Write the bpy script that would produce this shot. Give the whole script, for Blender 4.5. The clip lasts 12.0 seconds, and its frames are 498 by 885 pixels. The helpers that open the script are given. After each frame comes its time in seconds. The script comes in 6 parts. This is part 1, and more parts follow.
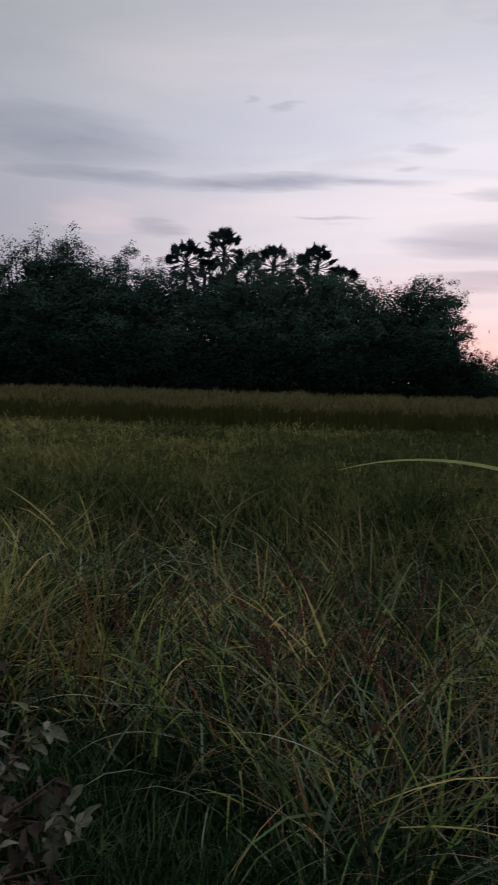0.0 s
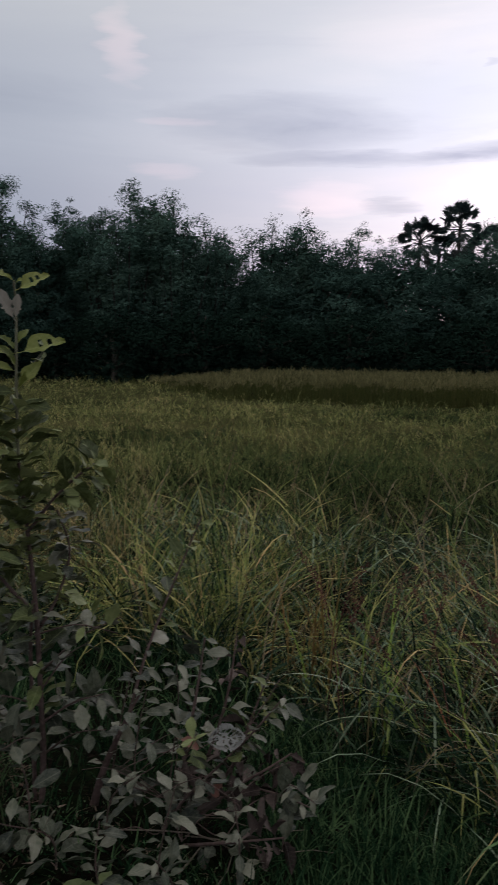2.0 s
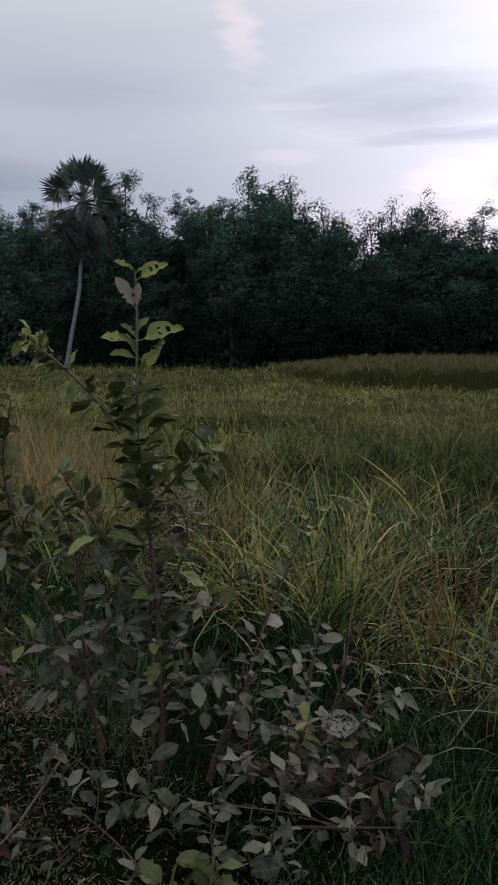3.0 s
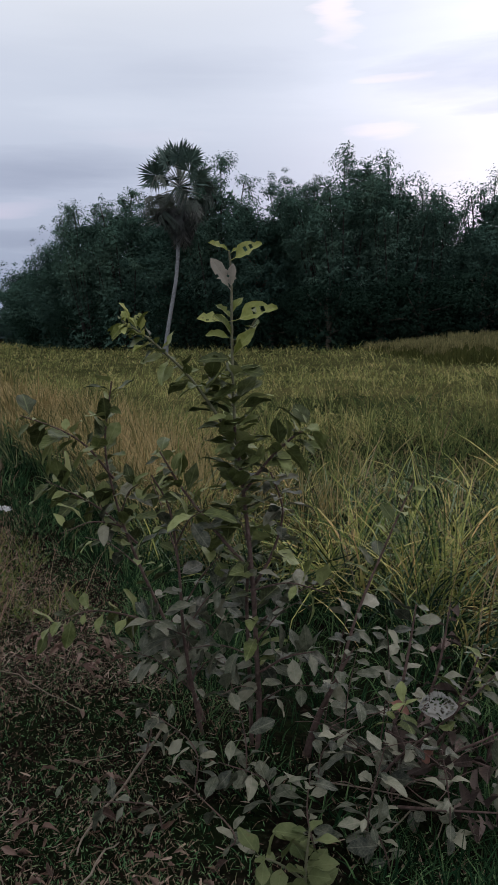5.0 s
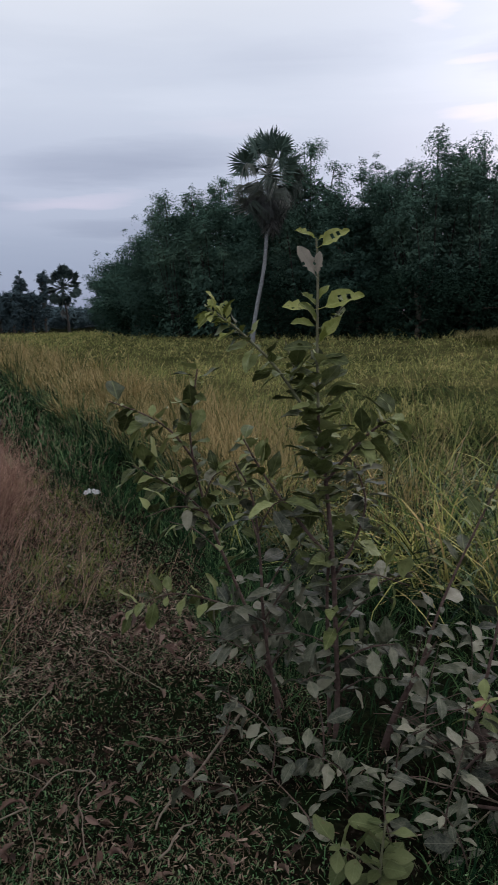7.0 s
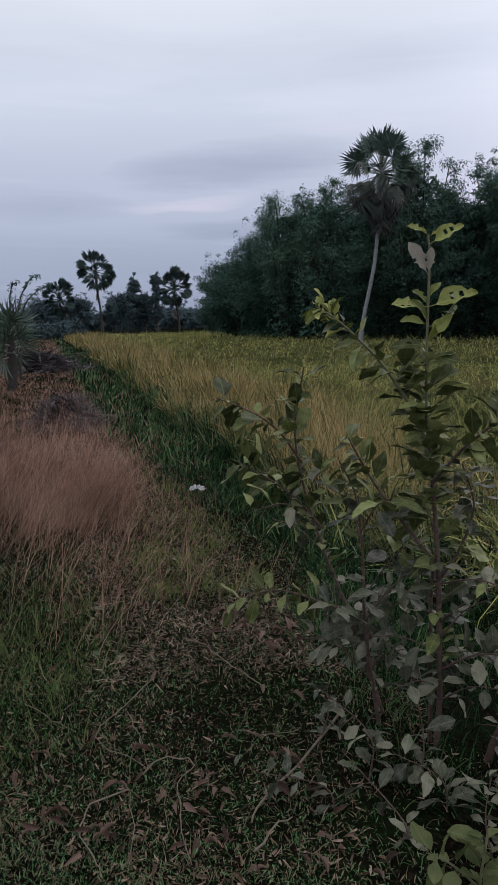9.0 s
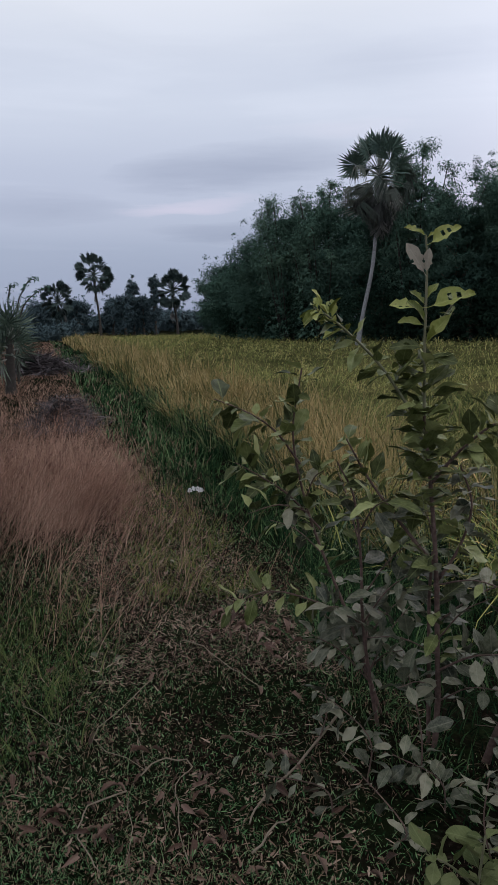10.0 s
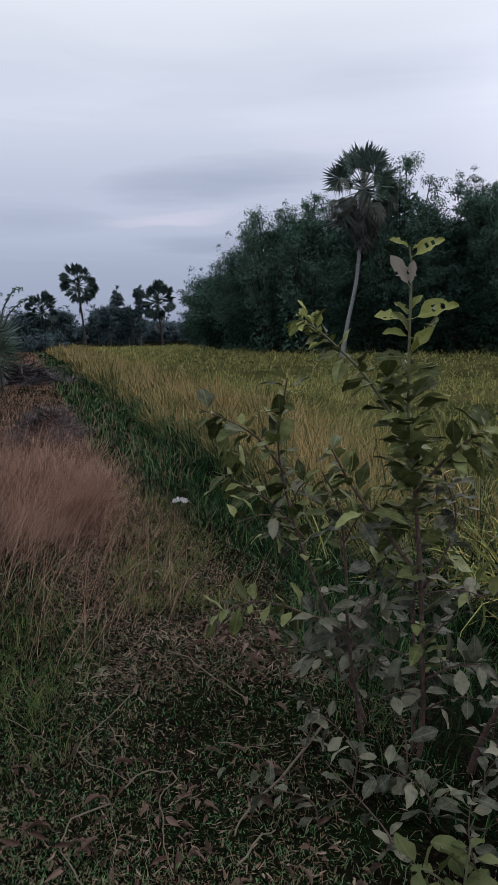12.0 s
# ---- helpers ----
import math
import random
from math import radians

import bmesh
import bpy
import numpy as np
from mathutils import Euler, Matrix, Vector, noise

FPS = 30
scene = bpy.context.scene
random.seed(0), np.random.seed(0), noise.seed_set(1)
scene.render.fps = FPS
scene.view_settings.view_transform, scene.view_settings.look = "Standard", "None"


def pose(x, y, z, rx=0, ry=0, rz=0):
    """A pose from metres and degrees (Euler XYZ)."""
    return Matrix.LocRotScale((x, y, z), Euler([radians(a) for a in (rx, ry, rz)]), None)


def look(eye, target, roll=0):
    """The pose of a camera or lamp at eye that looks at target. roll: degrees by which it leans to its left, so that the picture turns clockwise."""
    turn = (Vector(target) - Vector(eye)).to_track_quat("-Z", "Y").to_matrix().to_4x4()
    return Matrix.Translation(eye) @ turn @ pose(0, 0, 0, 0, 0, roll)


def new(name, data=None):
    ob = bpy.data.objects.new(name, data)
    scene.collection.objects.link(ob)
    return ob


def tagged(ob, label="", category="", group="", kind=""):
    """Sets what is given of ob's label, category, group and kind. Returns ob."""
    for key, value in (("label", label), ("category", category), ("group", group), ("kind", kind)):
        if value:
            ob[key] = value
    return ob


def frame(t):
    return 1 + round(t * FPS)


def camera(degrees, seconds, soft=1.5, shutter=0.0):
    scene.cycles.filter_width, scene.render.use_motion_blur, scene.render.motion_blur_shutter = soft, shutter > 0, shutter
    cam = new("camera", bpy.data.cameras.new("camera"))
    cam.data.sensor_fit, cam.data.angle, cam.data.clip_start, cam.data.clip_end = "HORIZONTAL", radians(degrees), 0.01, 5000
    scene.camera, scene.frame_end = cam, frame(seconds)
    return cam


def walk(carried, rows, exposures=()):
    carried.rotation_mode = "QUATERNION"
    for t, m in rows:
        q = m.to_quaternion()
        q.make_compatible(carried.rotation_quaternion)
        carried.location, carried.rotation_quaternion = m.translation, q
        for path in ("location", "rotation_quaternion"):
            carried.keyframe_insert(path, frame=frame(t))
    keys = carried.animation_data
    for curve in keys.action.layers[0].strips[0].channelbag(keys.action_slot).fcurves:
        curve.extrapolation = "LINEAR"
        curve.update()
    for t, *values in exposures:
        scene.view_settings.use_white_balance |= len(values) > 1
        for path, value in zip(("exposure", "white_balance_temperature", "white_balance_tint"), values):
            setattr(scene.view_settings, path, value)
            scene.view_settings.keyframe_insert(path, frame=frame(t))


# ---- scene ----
cam = camera(36.43, 12.0, soft=1.0, shutter=0.4)
# seconds, x, y, z, yaw, pitch, roll
ROWS = [
    (0.0, -0.0, 0.0, 1.5, -63.07, -4.59, 1.89),
    (0.5, -0.005, -0.008, 1.507, -58.6, -5.12, 1.29),
    (1.0, -0.006, 0.003, 1.514, -55.2, -5.5, 0.83),
    (1.5, 0.004, 0.025, 1.51, -51.02, -5.85, 0.71),
    (2.0, -0.007, 0.016, 1.518, -45.73, -6.31, 0.71),
    (2.5, -0.006, 0.015, 1.517, -41.14, -6.85, 0.42),
    (3.0, -0.001, 0.013, 1.514, -36.85, -7.38, -0.11),
    (3.2, -0.001, 0.013, 1.514, -36.13, -7.63, -0.26),
    (4.8, 0.001, 0.007, 1.508, -30.02, -8.66, -1.34),
    (5.0, 0.001, 0.007, 1.508, -29.47, -8.71, -1.39),
    (5.5, 0.003, 0.006, 1.507, -27.31, -8.83, -1.57),
    (6.0, 0.001, 0.003, 1.508, -25.37, -9.02, -1.62),
    (6.5, 0.002, 0.006, 1.508, -24.99, -9.26, -1.33),
    (7.0, 0.005, 0.003, 1.506, -22.96, -9.4, -1.33),
    (7.5, 0.005, 0.0, 1.504, -18.88, -9.45, -1.66),
    (7.7, 0.005, 0.0, 1.504, -16.98, -9.43, -1.61),
    (9.5, 0.004, -0.0, 1.493, -14.89, -9.15, -1.23),
    (10.0, 0.005, -0.001, 1.492, -15.07, -9.01, -1.24),
    (10.5, 0.002, -0.0, 1.492, -16.04, -8.69, -1.07),
    (11.0, 0.002, -0.005, 1.492, -16.29, -8.44, -1.01),
    (11.5, 0.001, -0.004, 1.492, -16.36, -8.29, -0.96),
    (12.0, -0.0, -0.006, 1.489, -16.27, -8.19, -0.97),
]
walk(
    cam,
    [(t, pose(x, y, z, 0, 0, yaw) @ pose(0, 0, 0, 90 + pitch) @ pose(0, 0, 0, 0, 0, roll)) for t, x, y, z, yaw, pitch, roll in ROWS],
    exposures=[(0.0, -0.74), (1.0, -0.58), (1.5, -0.38), (2.0, -0.14), (2.5, 0.0), (3.0, 0.11), (5.0, 0.48), (12.0, 0.52)],
)

# ---- world, sun ----
SUNSET = 84.0  # compass from +y to +x, where the glow of the set sun stands


def node(tree, kind, links=(), **values):
    n = tree.nodes.new(kind)
    for key, value in values.items():
        setattr_(n, key, value)
    for slot, source in links:
        if isinstance(source, bpy.types.NodeSocket):
            tree.links.new(source, n.inputs[slot])
        else:
            n.inputs[slot].default_value = source
    return n


def setattr_(n, key, value):
    if key == "operation":
        n.operation = value
    elif key == "blend_type":
        n.blend_type = value
    elif key == "data_type":
        n.data_type = value
    elif key == "noise_dimensions":
        n.noise_dimensions = value
    elif key == "use_clamp":
        n.use_clamp = value


def math_node(tree, op, a, b=0.0, c=0.0, clamp=False):
    return node(tree, "ShaderNodeMath", [(0, a), (1, b), (2, c)], operation=op, use_clamp=clamp).outputs[0]


def mix_colour(tree, fac, a, b, how="MIX"):
    n = node(tree, "ShaderNodeMix", data_type="RGBA", blend_type=how)
    for slot, source in ((0, fac), (6, a), (7, b)):
        if isinstance(source, bpy.types.NodeSocket):
            tree.links.new(source, n.inputs[slot])
        elif slot == 0:
            n.inputs[0].default_value = source
        else:
            n.inputs[slot].default_value = (*source, 1)
    return n.outputs[2]


def ramp(tree, fac, stops):
    n = node(tree, "ShaderNodeValToRGB", [(0, fac)])
    el = n.color_ramp.elements
    while len(el) < len(stops):
        el.new(0.5)
    for e, (at, colour) in zip(el, stops):
        e.position = at
        e.color = (*colour, 1) if len(colour) == 3 else colour
    return n.outputs[0]


def build_world():
    world = bpy.data.worlds.new("dusk_sky")
    scene.world = world
    world.use_nodes = True
    t = world.node_tree
    t.nodes.clear()
    way = node(t, "ShaderNodeTexCoord").outputs["Generated"]
    xyz = node(t, "ShaderNodeSeparateXYZ", [(0, way)])
    x, y, z = xyz.outputs
    up = math_node(t, "MAXIMUM", z, 0.0)
    # towards the sunset: 1, away from it: -1
    glow = math_node(t, "ADD", math_node(t, "MULTIPLY", x, math.sin(radians(SUNSET))), math_node(t, "MULTIPLY", y, math.cos(radians(SUNSET))))
    side = math_node(t, "POWER", math_node(t, "DIVIDE", math_node(t, "SUBTRACT", glow, 0.32), 0.64, clamp=True), 3.0)
    cool = ramp(t, up, [(0.0, (0.175, 0.212, 0.305)), (0.06, (0.23, 0.272, 0.375)), (0.16, (0.339, 0.376, 0.482)), (0.27, (0.44, 0.478, 0.57)), (0.45, (0.585, 0.604, 0.651)), (1.0, (0.72, 0.73, 0.77))])
    warm = ramp(t, up, [(0.0, (1.15, 0.56, 0.62)), (0.05, (1.22, 0.78, 0.86)), (0.10, (1.26, 1.04, 1.16)), (0.19, (1.4, 1.28, 1.4)), (0.30, (1.33, 1.31, 1.47)), (0.45, (1.12, 1.12, 1.22)), (1.0, (0.72, 0.73, 0.77))])
    for n in t.nodes:
        if n.bl_idname == "ShaderNodeValToRGB":
            n.color_ramp.interpolation = "EASE"
    base = mix_colour(t, side, cool, warm)
    # cloud in long level streaks, finer towards the horizon
    round_about = math_node(t, "ARCTAN2", x, y)
    sheet = node(t, "ShaderNodeCombineXYZ", [(0, math_node(t, "MULTIPLY", round_about, 2.0)), (1, math_node(t, "MULTIPLY", math_node(t, "POWER", math_node(t, "ADD", up, 0.02), 0.8), 15.0)), (2, 1.7)]).outputs[0]
    wide = node(t, "ShaderNodeCombineXYZ", [(0, math_node(t, "MULTIPLY", round_about, 1.1)), (1, math_node(t, "MULTIPLY", up, 6.0)), (2, 4.2)]).outputs[0]
    broad = node(t, "ShaderNodeTexNoise", [("Vector", wide), ("Scale", 1.0), ("Detail", 4.0), ("Roughness", 0.5), ("Distortion", 0.2)]).outputs[0]
    fine = node(t, "ShaderNodeTexNoise", [("Vector", sheet), ("Scale", 1.0), ("Detail", 7.0), ("Roughness", 0.52), ("Distortion", 0.3)]).outputs[0]
    dark = ramp(t, math_node(t, "MULTIPLY_ADD", fine, 0.55, math_node(t, "MULTIPLY", broad, 0.45)), [(0.46, (0, 0, 0)), (0.60, (1, 1, 1))])
    veil = mix_colour(t, math_node(t, "MULTIPLY", dark, math_node(t, "MULTIPLY_ADD", side, 0.35, 0.16)), base, mix_colour(t, side, (0.33, 0.365, 0.47), (1.12, 1.11, 1.4)))
    thin = node(t, "ShaderNodeCombineXYZ", [(0, math_node(t, "MULTIPLY", round_about, 4.5)), (1, math_node(t, "MULTIPLY", up, 27.0)), (2, 7.4)]).outputs[0]
    wisp = node(t, "ShaderNodeTexNoise", [("Vector", thin), ("Scale", 1.0), ("Detail", 6.0), ("Roughness", 0.55), ("Distortion", 0.6)]).outputs[0]
    streak = math_node(t, "MULTIPLY", ramp(t, math_node(t, "MULTIPLY_ADD", wisp, 0.7, math_node(t, "MULTIPLY", broad, 0.3)), [(0.53, (0, 0, 0)), (0.63, (1, 1, 1))]), math_node(t, "MULTIPLY_ADD", side, 0.2, 0.06))
    veil = mix_colour(t, streak, veil, mix_colour(t, side, (0.33, 0.36, 0.46), (0.84, 0.83, 1.06)))
    lit = ramp(t, math_node(t, "MULTIPLY_ADD", fine, 0.7, math_node(t, "MULTIPLY", broad, 0.3)), [(0.36, (1, 1, 1)), (0.49, (0, 0, 0))])
    cloud = mix_colour(t, math_node(t, "MULTIPLY", lit, math_node(t, "MULTIPLY_ADD", side, 0.3, 0.22)), veil, mix_colour(t, side, (0.55, 0.58, 0.68), (1.65, 1.45, 1.52)))
    # single clouds: bearing, height, half length and half thickness in degrees, rise along the length, strength
    grey = [
        (53.0, 14.1, 9.0, 0.8, -0.02, 0.8), (64.5, 14.3, 8.0, 0.85, 0.0, 0.9), (73.0, 14.2, 4.0, 0.4, 0.0, 0.5), (47.5, 16.5, 10.0, 2.2, 0.0, 0.7),
        (65.2, 19.4, 1.2, 0.35, 0.1, 0.6), (61.8, 19.6, 0.8, 0.25, 0.0, 0.4), (76.2, 16.7, 2.2, 0.45, 0.0, 0.5), (73.8, 15.4, 1.2, 0.3, 0.1, 0.4),
        (69.6, 12.0, 2.8, 0.22, 0.02, 0.8), (79.5, 10.4, 7.0, 1.6, 0.0, 0.8), (80.0, 7.6, 6.0, 0.8, 0.0, 0.7), (55.6, 10.9, 2.6, 0.7, 0.0, 0.7), (80.5, 13.4, 3.0, 0.6, -0.05, 0.6),
        (14.5, 11.0, 9.5, 1.7, 0.05, 0.6), (0.0, 8.4, 7.0, 1.6, 0.0, 0.35), (16.0, 6.6, 9.0, 0.8, 0.0, 0.4), (28.0, 17.0, 8.0, 2.0, 0.0, 0.15),
    ]
    bright = [
        (51.2, 11.4, 3.6, 1.3, 0.0, 0.9), (71.0, 7.0, 5.0, 1.0, 0.0, 0.8), (80.0, 4.0, 6.0, 1.6, 0.0, 0.9), (36.2, 21.2, 1.9, 2.8, -0.6, 0.9), (39.6, 16.4, 3.0, 0.5, 0.0, 0.7),
        (39.4, 13.3, 2.8, 0.7, 0.0, 0.8), (60.0, 12.6, 12.0, 0.9, 0.0, 0.25), (11.0, 8.5, 6.0, 0.6, 0.1, 0.85), (22.0, 13.2, 6.0, 0.8, 0.0, 0.25), (62.0, 22.0, 14.0, 3.0, 0.0, 0.35),
    ]
    shift = node(t, "ShaderNodeSeparateXYZ", [(0, node(t, "ShaderNodeTexNoise", [("Vector", sheet), ("Scale", 2.3), ("Detail", 5.0), ("Roughness", 0.6)]).outputs[1])]).outputs
    az = math_node(t, "MULTIPLY_ADD", shift[0], 7.0, math_node(t, "MULTIPLY_ADD", round_about, 57.296, -3.5))
    el = math_node(t, "MULTIPLY_ADD", shift[1], 2.4, math_node(t, "MULTIPLY_ADD", math_node(t, "ARCSINE", z), 57.296, -1.2))

    def gathered(rows):
        total = 0.0
        for a, e, long, thick_, rise, strength in rows:
            dx = math_node(t, "MULTIPLY_ADD", az, 1 / long, -a / long)
            dy = math_node(t, "MULTIPLY_ADD", el, 1 / thick_, math_node(t, "MULTIPLY_ADD", dx, -rise * long / thick_, -e / thick_))
            left = math_node(t, "SUBTRACT", 1.0, math_node(t, "MULTIPLY_ADD", dx, dx, math_node(t, "MULTIPLY", dy, dy)), clamp=True)
            total = math_node(t, "MULTIPLY_ADD", left, strength, total)
        return math_node(t, "MULTIPLY", total, math_node(t, "MULTIPLY_ADD", wisp, 1.6, 0.2), clamp=True)

    cloud = mix_colour(t, gathered(bright), cloud, mix_colour(t, 1.0, cloud, (1.27, 1.14, 1.11), "MULTIPLY"))
    cloud = mix_colour(t, gathered(grey), cloud, mix_colour(t, 1.0, cloud, (0.62, 0.64, 0.70), "MULTIPLY"))
    sky = node(t, "ShaderNodeTexSky")
    sky.sky_type = "NISHITA"
    sky.sun_disc = False
    sky.sun_elevation = radians(2.0)
    sky.sun_rotation = radians(SUNSET)
    both = mix_colour(t, 0.01, cloud, sky.outputs[0], "ADD")
    shade = node(t, "ShaderNodeBackground", [(0, both), (1, 1.0)])
    out = node(t, "ShaderNodeOutputWorld")
    t.links.new(shade.outputs[0], out.inputs[0])


build_world()
sun = new("sun", bpy.data.lights.new("sun", "SUN"))
sun.data.energy, sun.data.angle, sun.data.color = 0.3, radians(40), (1.0, 0.9, 0.88)
sun.matrix_world = look((40 * math.sin(radians(SUNSET)), 40 * math.cos(radians(SUNSET)), 22), (0, 0, 0))

# ---- materials ----


def material(name, colours, rough=0.6, vary="island", grain=30.0, patch=1.2, bump=0.15, gloss=0.3, thin=0.0, depth=0.35, spread=(0.75, 0.7)):
    """Colours drawn by chance per piece, with grain and patches over them; thin: how much light comes through."""
    m = bpy.data.materials.new(name)
    m.use_nodes = True
    t = m.node_tree
    t.nodes.clear()
    where = node(t, "ShaderNodeTexCoord").outputs["Object"] if vary != "object" else node(t, "ShaderNodeNewGeometry").outputs["Position"]
    small = node(t, "ShaderNodeTexNoise", [("Vector", where), ("Scale", grain), ("Detail", 3.0)]).outputs[0]
    large = node(t, "ShaderNodeTexNoise", [("Vector", where), ("Scale", patch), ("Detail", 3.0)]).outputs[0]
    if vary == "island":
        chance = node(t, "ShaderNodeNewGeometry").outputs["Random Per Island"]
    elif vary == "object":
        chance = node(t, "ShaderNodeObjectInfo").outputs["Random"]
    else:
        chance = small
    pick = math_node(t, "ADD", math_node(t, "MULTIPLY", chance, spread[0]), math_node(t, "MULTIPLY_ADD", large, spread[1], 0.5 - 0.5 * spread[0] - 0.5 * spread[1]), clamp=True)
    n = len(colours)
    base = ramp(t, pick, [(i / max(n - 1, 1), c) for i, c in enumerate(colours)])
    tone = math_node(t, "MULTIPLY_ADD", small, depth * 2, 1 - depth)
    colour = mix_colour(t, 1.0, base, node(t, "ShaderNodeCombineXYZ", [(0, tone), (1, tone), (2, tone)]).outputs[0], "MULTIPLY")
    lumps = node(t, "ShaderNodeBump", [("Strength", bump), ("Distance", 0.02), ("Height", small)]).outputs[0]
    skin = node(t, "ShaderNodeBsdfPrincipled", [("Base Color", colour), ("Roughness", rough), ("Specular IOR Level", gloss), ("Normal", lumps)]).outputs[0]
    if thin:
        through_light = node(t, "ShaderNodeBsdfTranslucent", [("Color", colour)]).outputs[0]
        skin = node(t, "ShaderNodeMixShader", [(0, thin), (1, skin), (2, through_light)]).outputs[0]
    out = node(t, "ShaderNodeOutputMaterial")
    t.links.new(skin, out.inputs[0])
    return m


def leaf_material(name, colours, dust=0.0, thin=0.12, rough=0.5, gloss=0.3):
    """A leaf one long along its own x: tone by chance per leaf, a pale midrib, side veins, blotches, and dust that lies in patches."""
    m = bpy.data.materials.new(name)
    m.use_nodes = True
    t = m.node_tree
    t.nodes.clear()
    own = node(t, "ShaderNodeTexCoord").outputs["Object"]
    place = node(t, "ShaderNodeNewGeometry").outputs["Position"]
    x, y, z = node(t, "ShaderNodeSeparateXYZ", [(0, own)]).outputs
    off = math_node(t, "ABSOLUTE", y)
    chance = node(t, "ShaderNodeObjectInfo").outputs["Random"]
    blotch = node(t, "ShaderNodeTexNoise", [("Vector", place), ("Scale", 38.0), ("Detail", 4.0), ("Roughness", 0.6)]).outputs[0]
    speck = node(t, "ShaderNodeTexNoise", [("Vector", place), ("Scale", 190.0), ("Detail", 2.0)]).outputs[0]
    pick = math_node(t, "ADD", math_node(t, "MULTIPLY", chance, 1.0), math_node(t, "MULTIPLY_ADD", blotch, 0.9, -0.45), clamp=True)
    n = len(colours)
    base = ramp(t, pick, [(i / (n - 1), c) for i, c in enumerate(colours)])
    rib = ramp(t, off, [(0.008, (1, 1, 1)), (0.02, (0, 0, 0))])
    vein = math_node(t, "SINE", math_node(t, "MULTIPLY", math_node(t, "MULTIPLY_ADD", off, -1.1, x), 46.0))
    lines = ramp(t, vein, [(0.86, (0, 0, 0)), (0.99, (1, 1, 1))])
    pale = tuple(min(c * 1.35 + 0.03, 0.6) for c in colours[-1])
    colour = mix_colour(t, math_node(t, "MULTIPLY", rib, 0.22), base, pale)
    colour = mix_colour(t, math_node(t, "MULTIPLY", lines, 0.1), colour, pale)
    if dust:
        lies = ramp(t, math_node(t, "MULTIPLY_ADD", speck, 0.4, math_node(t, "MULTIPLY", blotch, 0.6)), [(0.42, (0, 0, 0)), (0.62, (1, 1, 1))])
        colour = mix_colour(t, math_node(t, "MULTIPLY", lies, dust), colour, (0.21, 0.2, 0.155))
    else:
        rot = ramp(t, blotch, [(0.62, (0, 0, 0)), (0.70, (1, 1, 1))])
        colour = mix_colour(t, math_node(t, "MULTIPLY", rot, 0.6), colour, (0.09, 0.06, 0.03))
    height = math_node(t, "ADD", math_node(t, "MULTIPLY", vein, 0.04), blotch)
    relief = node(t, "ShaderNodeBump", [("Strength", 0.6), ("Distance", 0.006), ("Height", height)]).outputs[0]
    skin = node(t, "ShaderNodeBsdfPrincipled", [("Base Color", colour), ("Roughness", rough), ("Specular IOR Level", gloss), ("Normal", relief)]).outputs[0]
    below = node(t, "ShaderNodeBsdfTranslucent", [("Color", colour)]).outputs[0]
    skin = node(t, "ShaderNodeMixShader", [(0, thin), (1, skin), (2, below)]).outputs[0]
    out = node(t, "ShaderNodeOutputMaterial")
    t.links.new(skin, out.inputs[0])
    return m


def ground_material():
    m = bpy.data.materials.new("earth_and_turf")
    m.use_nodes = True
    t = m.node_tree
    t.nodes.clear()
    where = node(t, "ShaderNodeNewGeometry").outputs["Position"]
    fine = node(t, "ShaderNodeTexNoise", [("Vector", where), ("Scale", 45.0), ("Detail", 4.0)]).outputs[0]
    mid = node(t, "ShaderNodeTexNoise", [("Vector", where), ("Scale", 4.0), ("Detail", 4.0)]).outputs[0]
    wide = node(t, "ShaderNodeTexNoise", [("Vector", where), ("Scale", 0.35), ("Detail", 3.0)]).outputs[0]
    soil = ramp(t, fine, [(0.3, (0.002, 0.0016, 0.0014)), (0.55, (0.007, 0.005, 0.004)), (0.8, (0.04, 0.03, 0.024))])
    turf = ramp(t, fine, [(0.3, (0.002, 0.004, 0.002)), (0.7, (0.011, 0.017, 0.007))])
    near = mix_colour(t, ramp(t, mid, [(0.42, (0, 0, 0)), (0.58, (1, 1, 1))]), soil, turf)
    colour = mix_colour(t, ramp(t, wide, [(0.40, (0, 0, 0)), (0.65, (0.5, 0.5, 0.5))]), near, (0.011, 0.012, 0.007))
    lumps = node(t, "ShaderNodeBump", [("Strength", 0.6), ("Distance", 0.02), ("Height", fine)]).outputs[0]
    skin = node(t, "ShaderNodeBsdfPrincipled", [("Base Color", colour), ("Roughness", 0.95), ("Specular IOR Level", 0.0), ("Normal", lumps)]).outputs[0]
    out = node(t, "ShaderNodeOutputMaterial")
    t.links.new(skin, out.inputs[0])
    return m


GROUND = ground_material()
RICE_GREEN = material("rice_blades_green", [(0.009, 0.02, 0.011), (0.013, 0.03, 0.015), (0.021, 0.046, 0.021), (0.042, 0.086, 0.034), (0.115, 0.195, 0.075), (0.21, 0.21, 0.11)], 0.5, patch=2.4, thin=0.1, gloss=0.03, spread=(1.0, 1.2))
RICE_YELLOW = material("rice_blades_ripe", [(0.0338, 0.0495, 0.0204), (0.0788, 0.0936, 0.0355), (0.2025, 0.1707, 0.0699), (0.3264, 0.2532, 0.1144), (0.4051, 0.3193, 0.1588), (0.4051, 0.2863, 0.1397)], 0.6, patch=1.0, thin=0.15, gloss=0.02, spread=(0.9, 1.3))
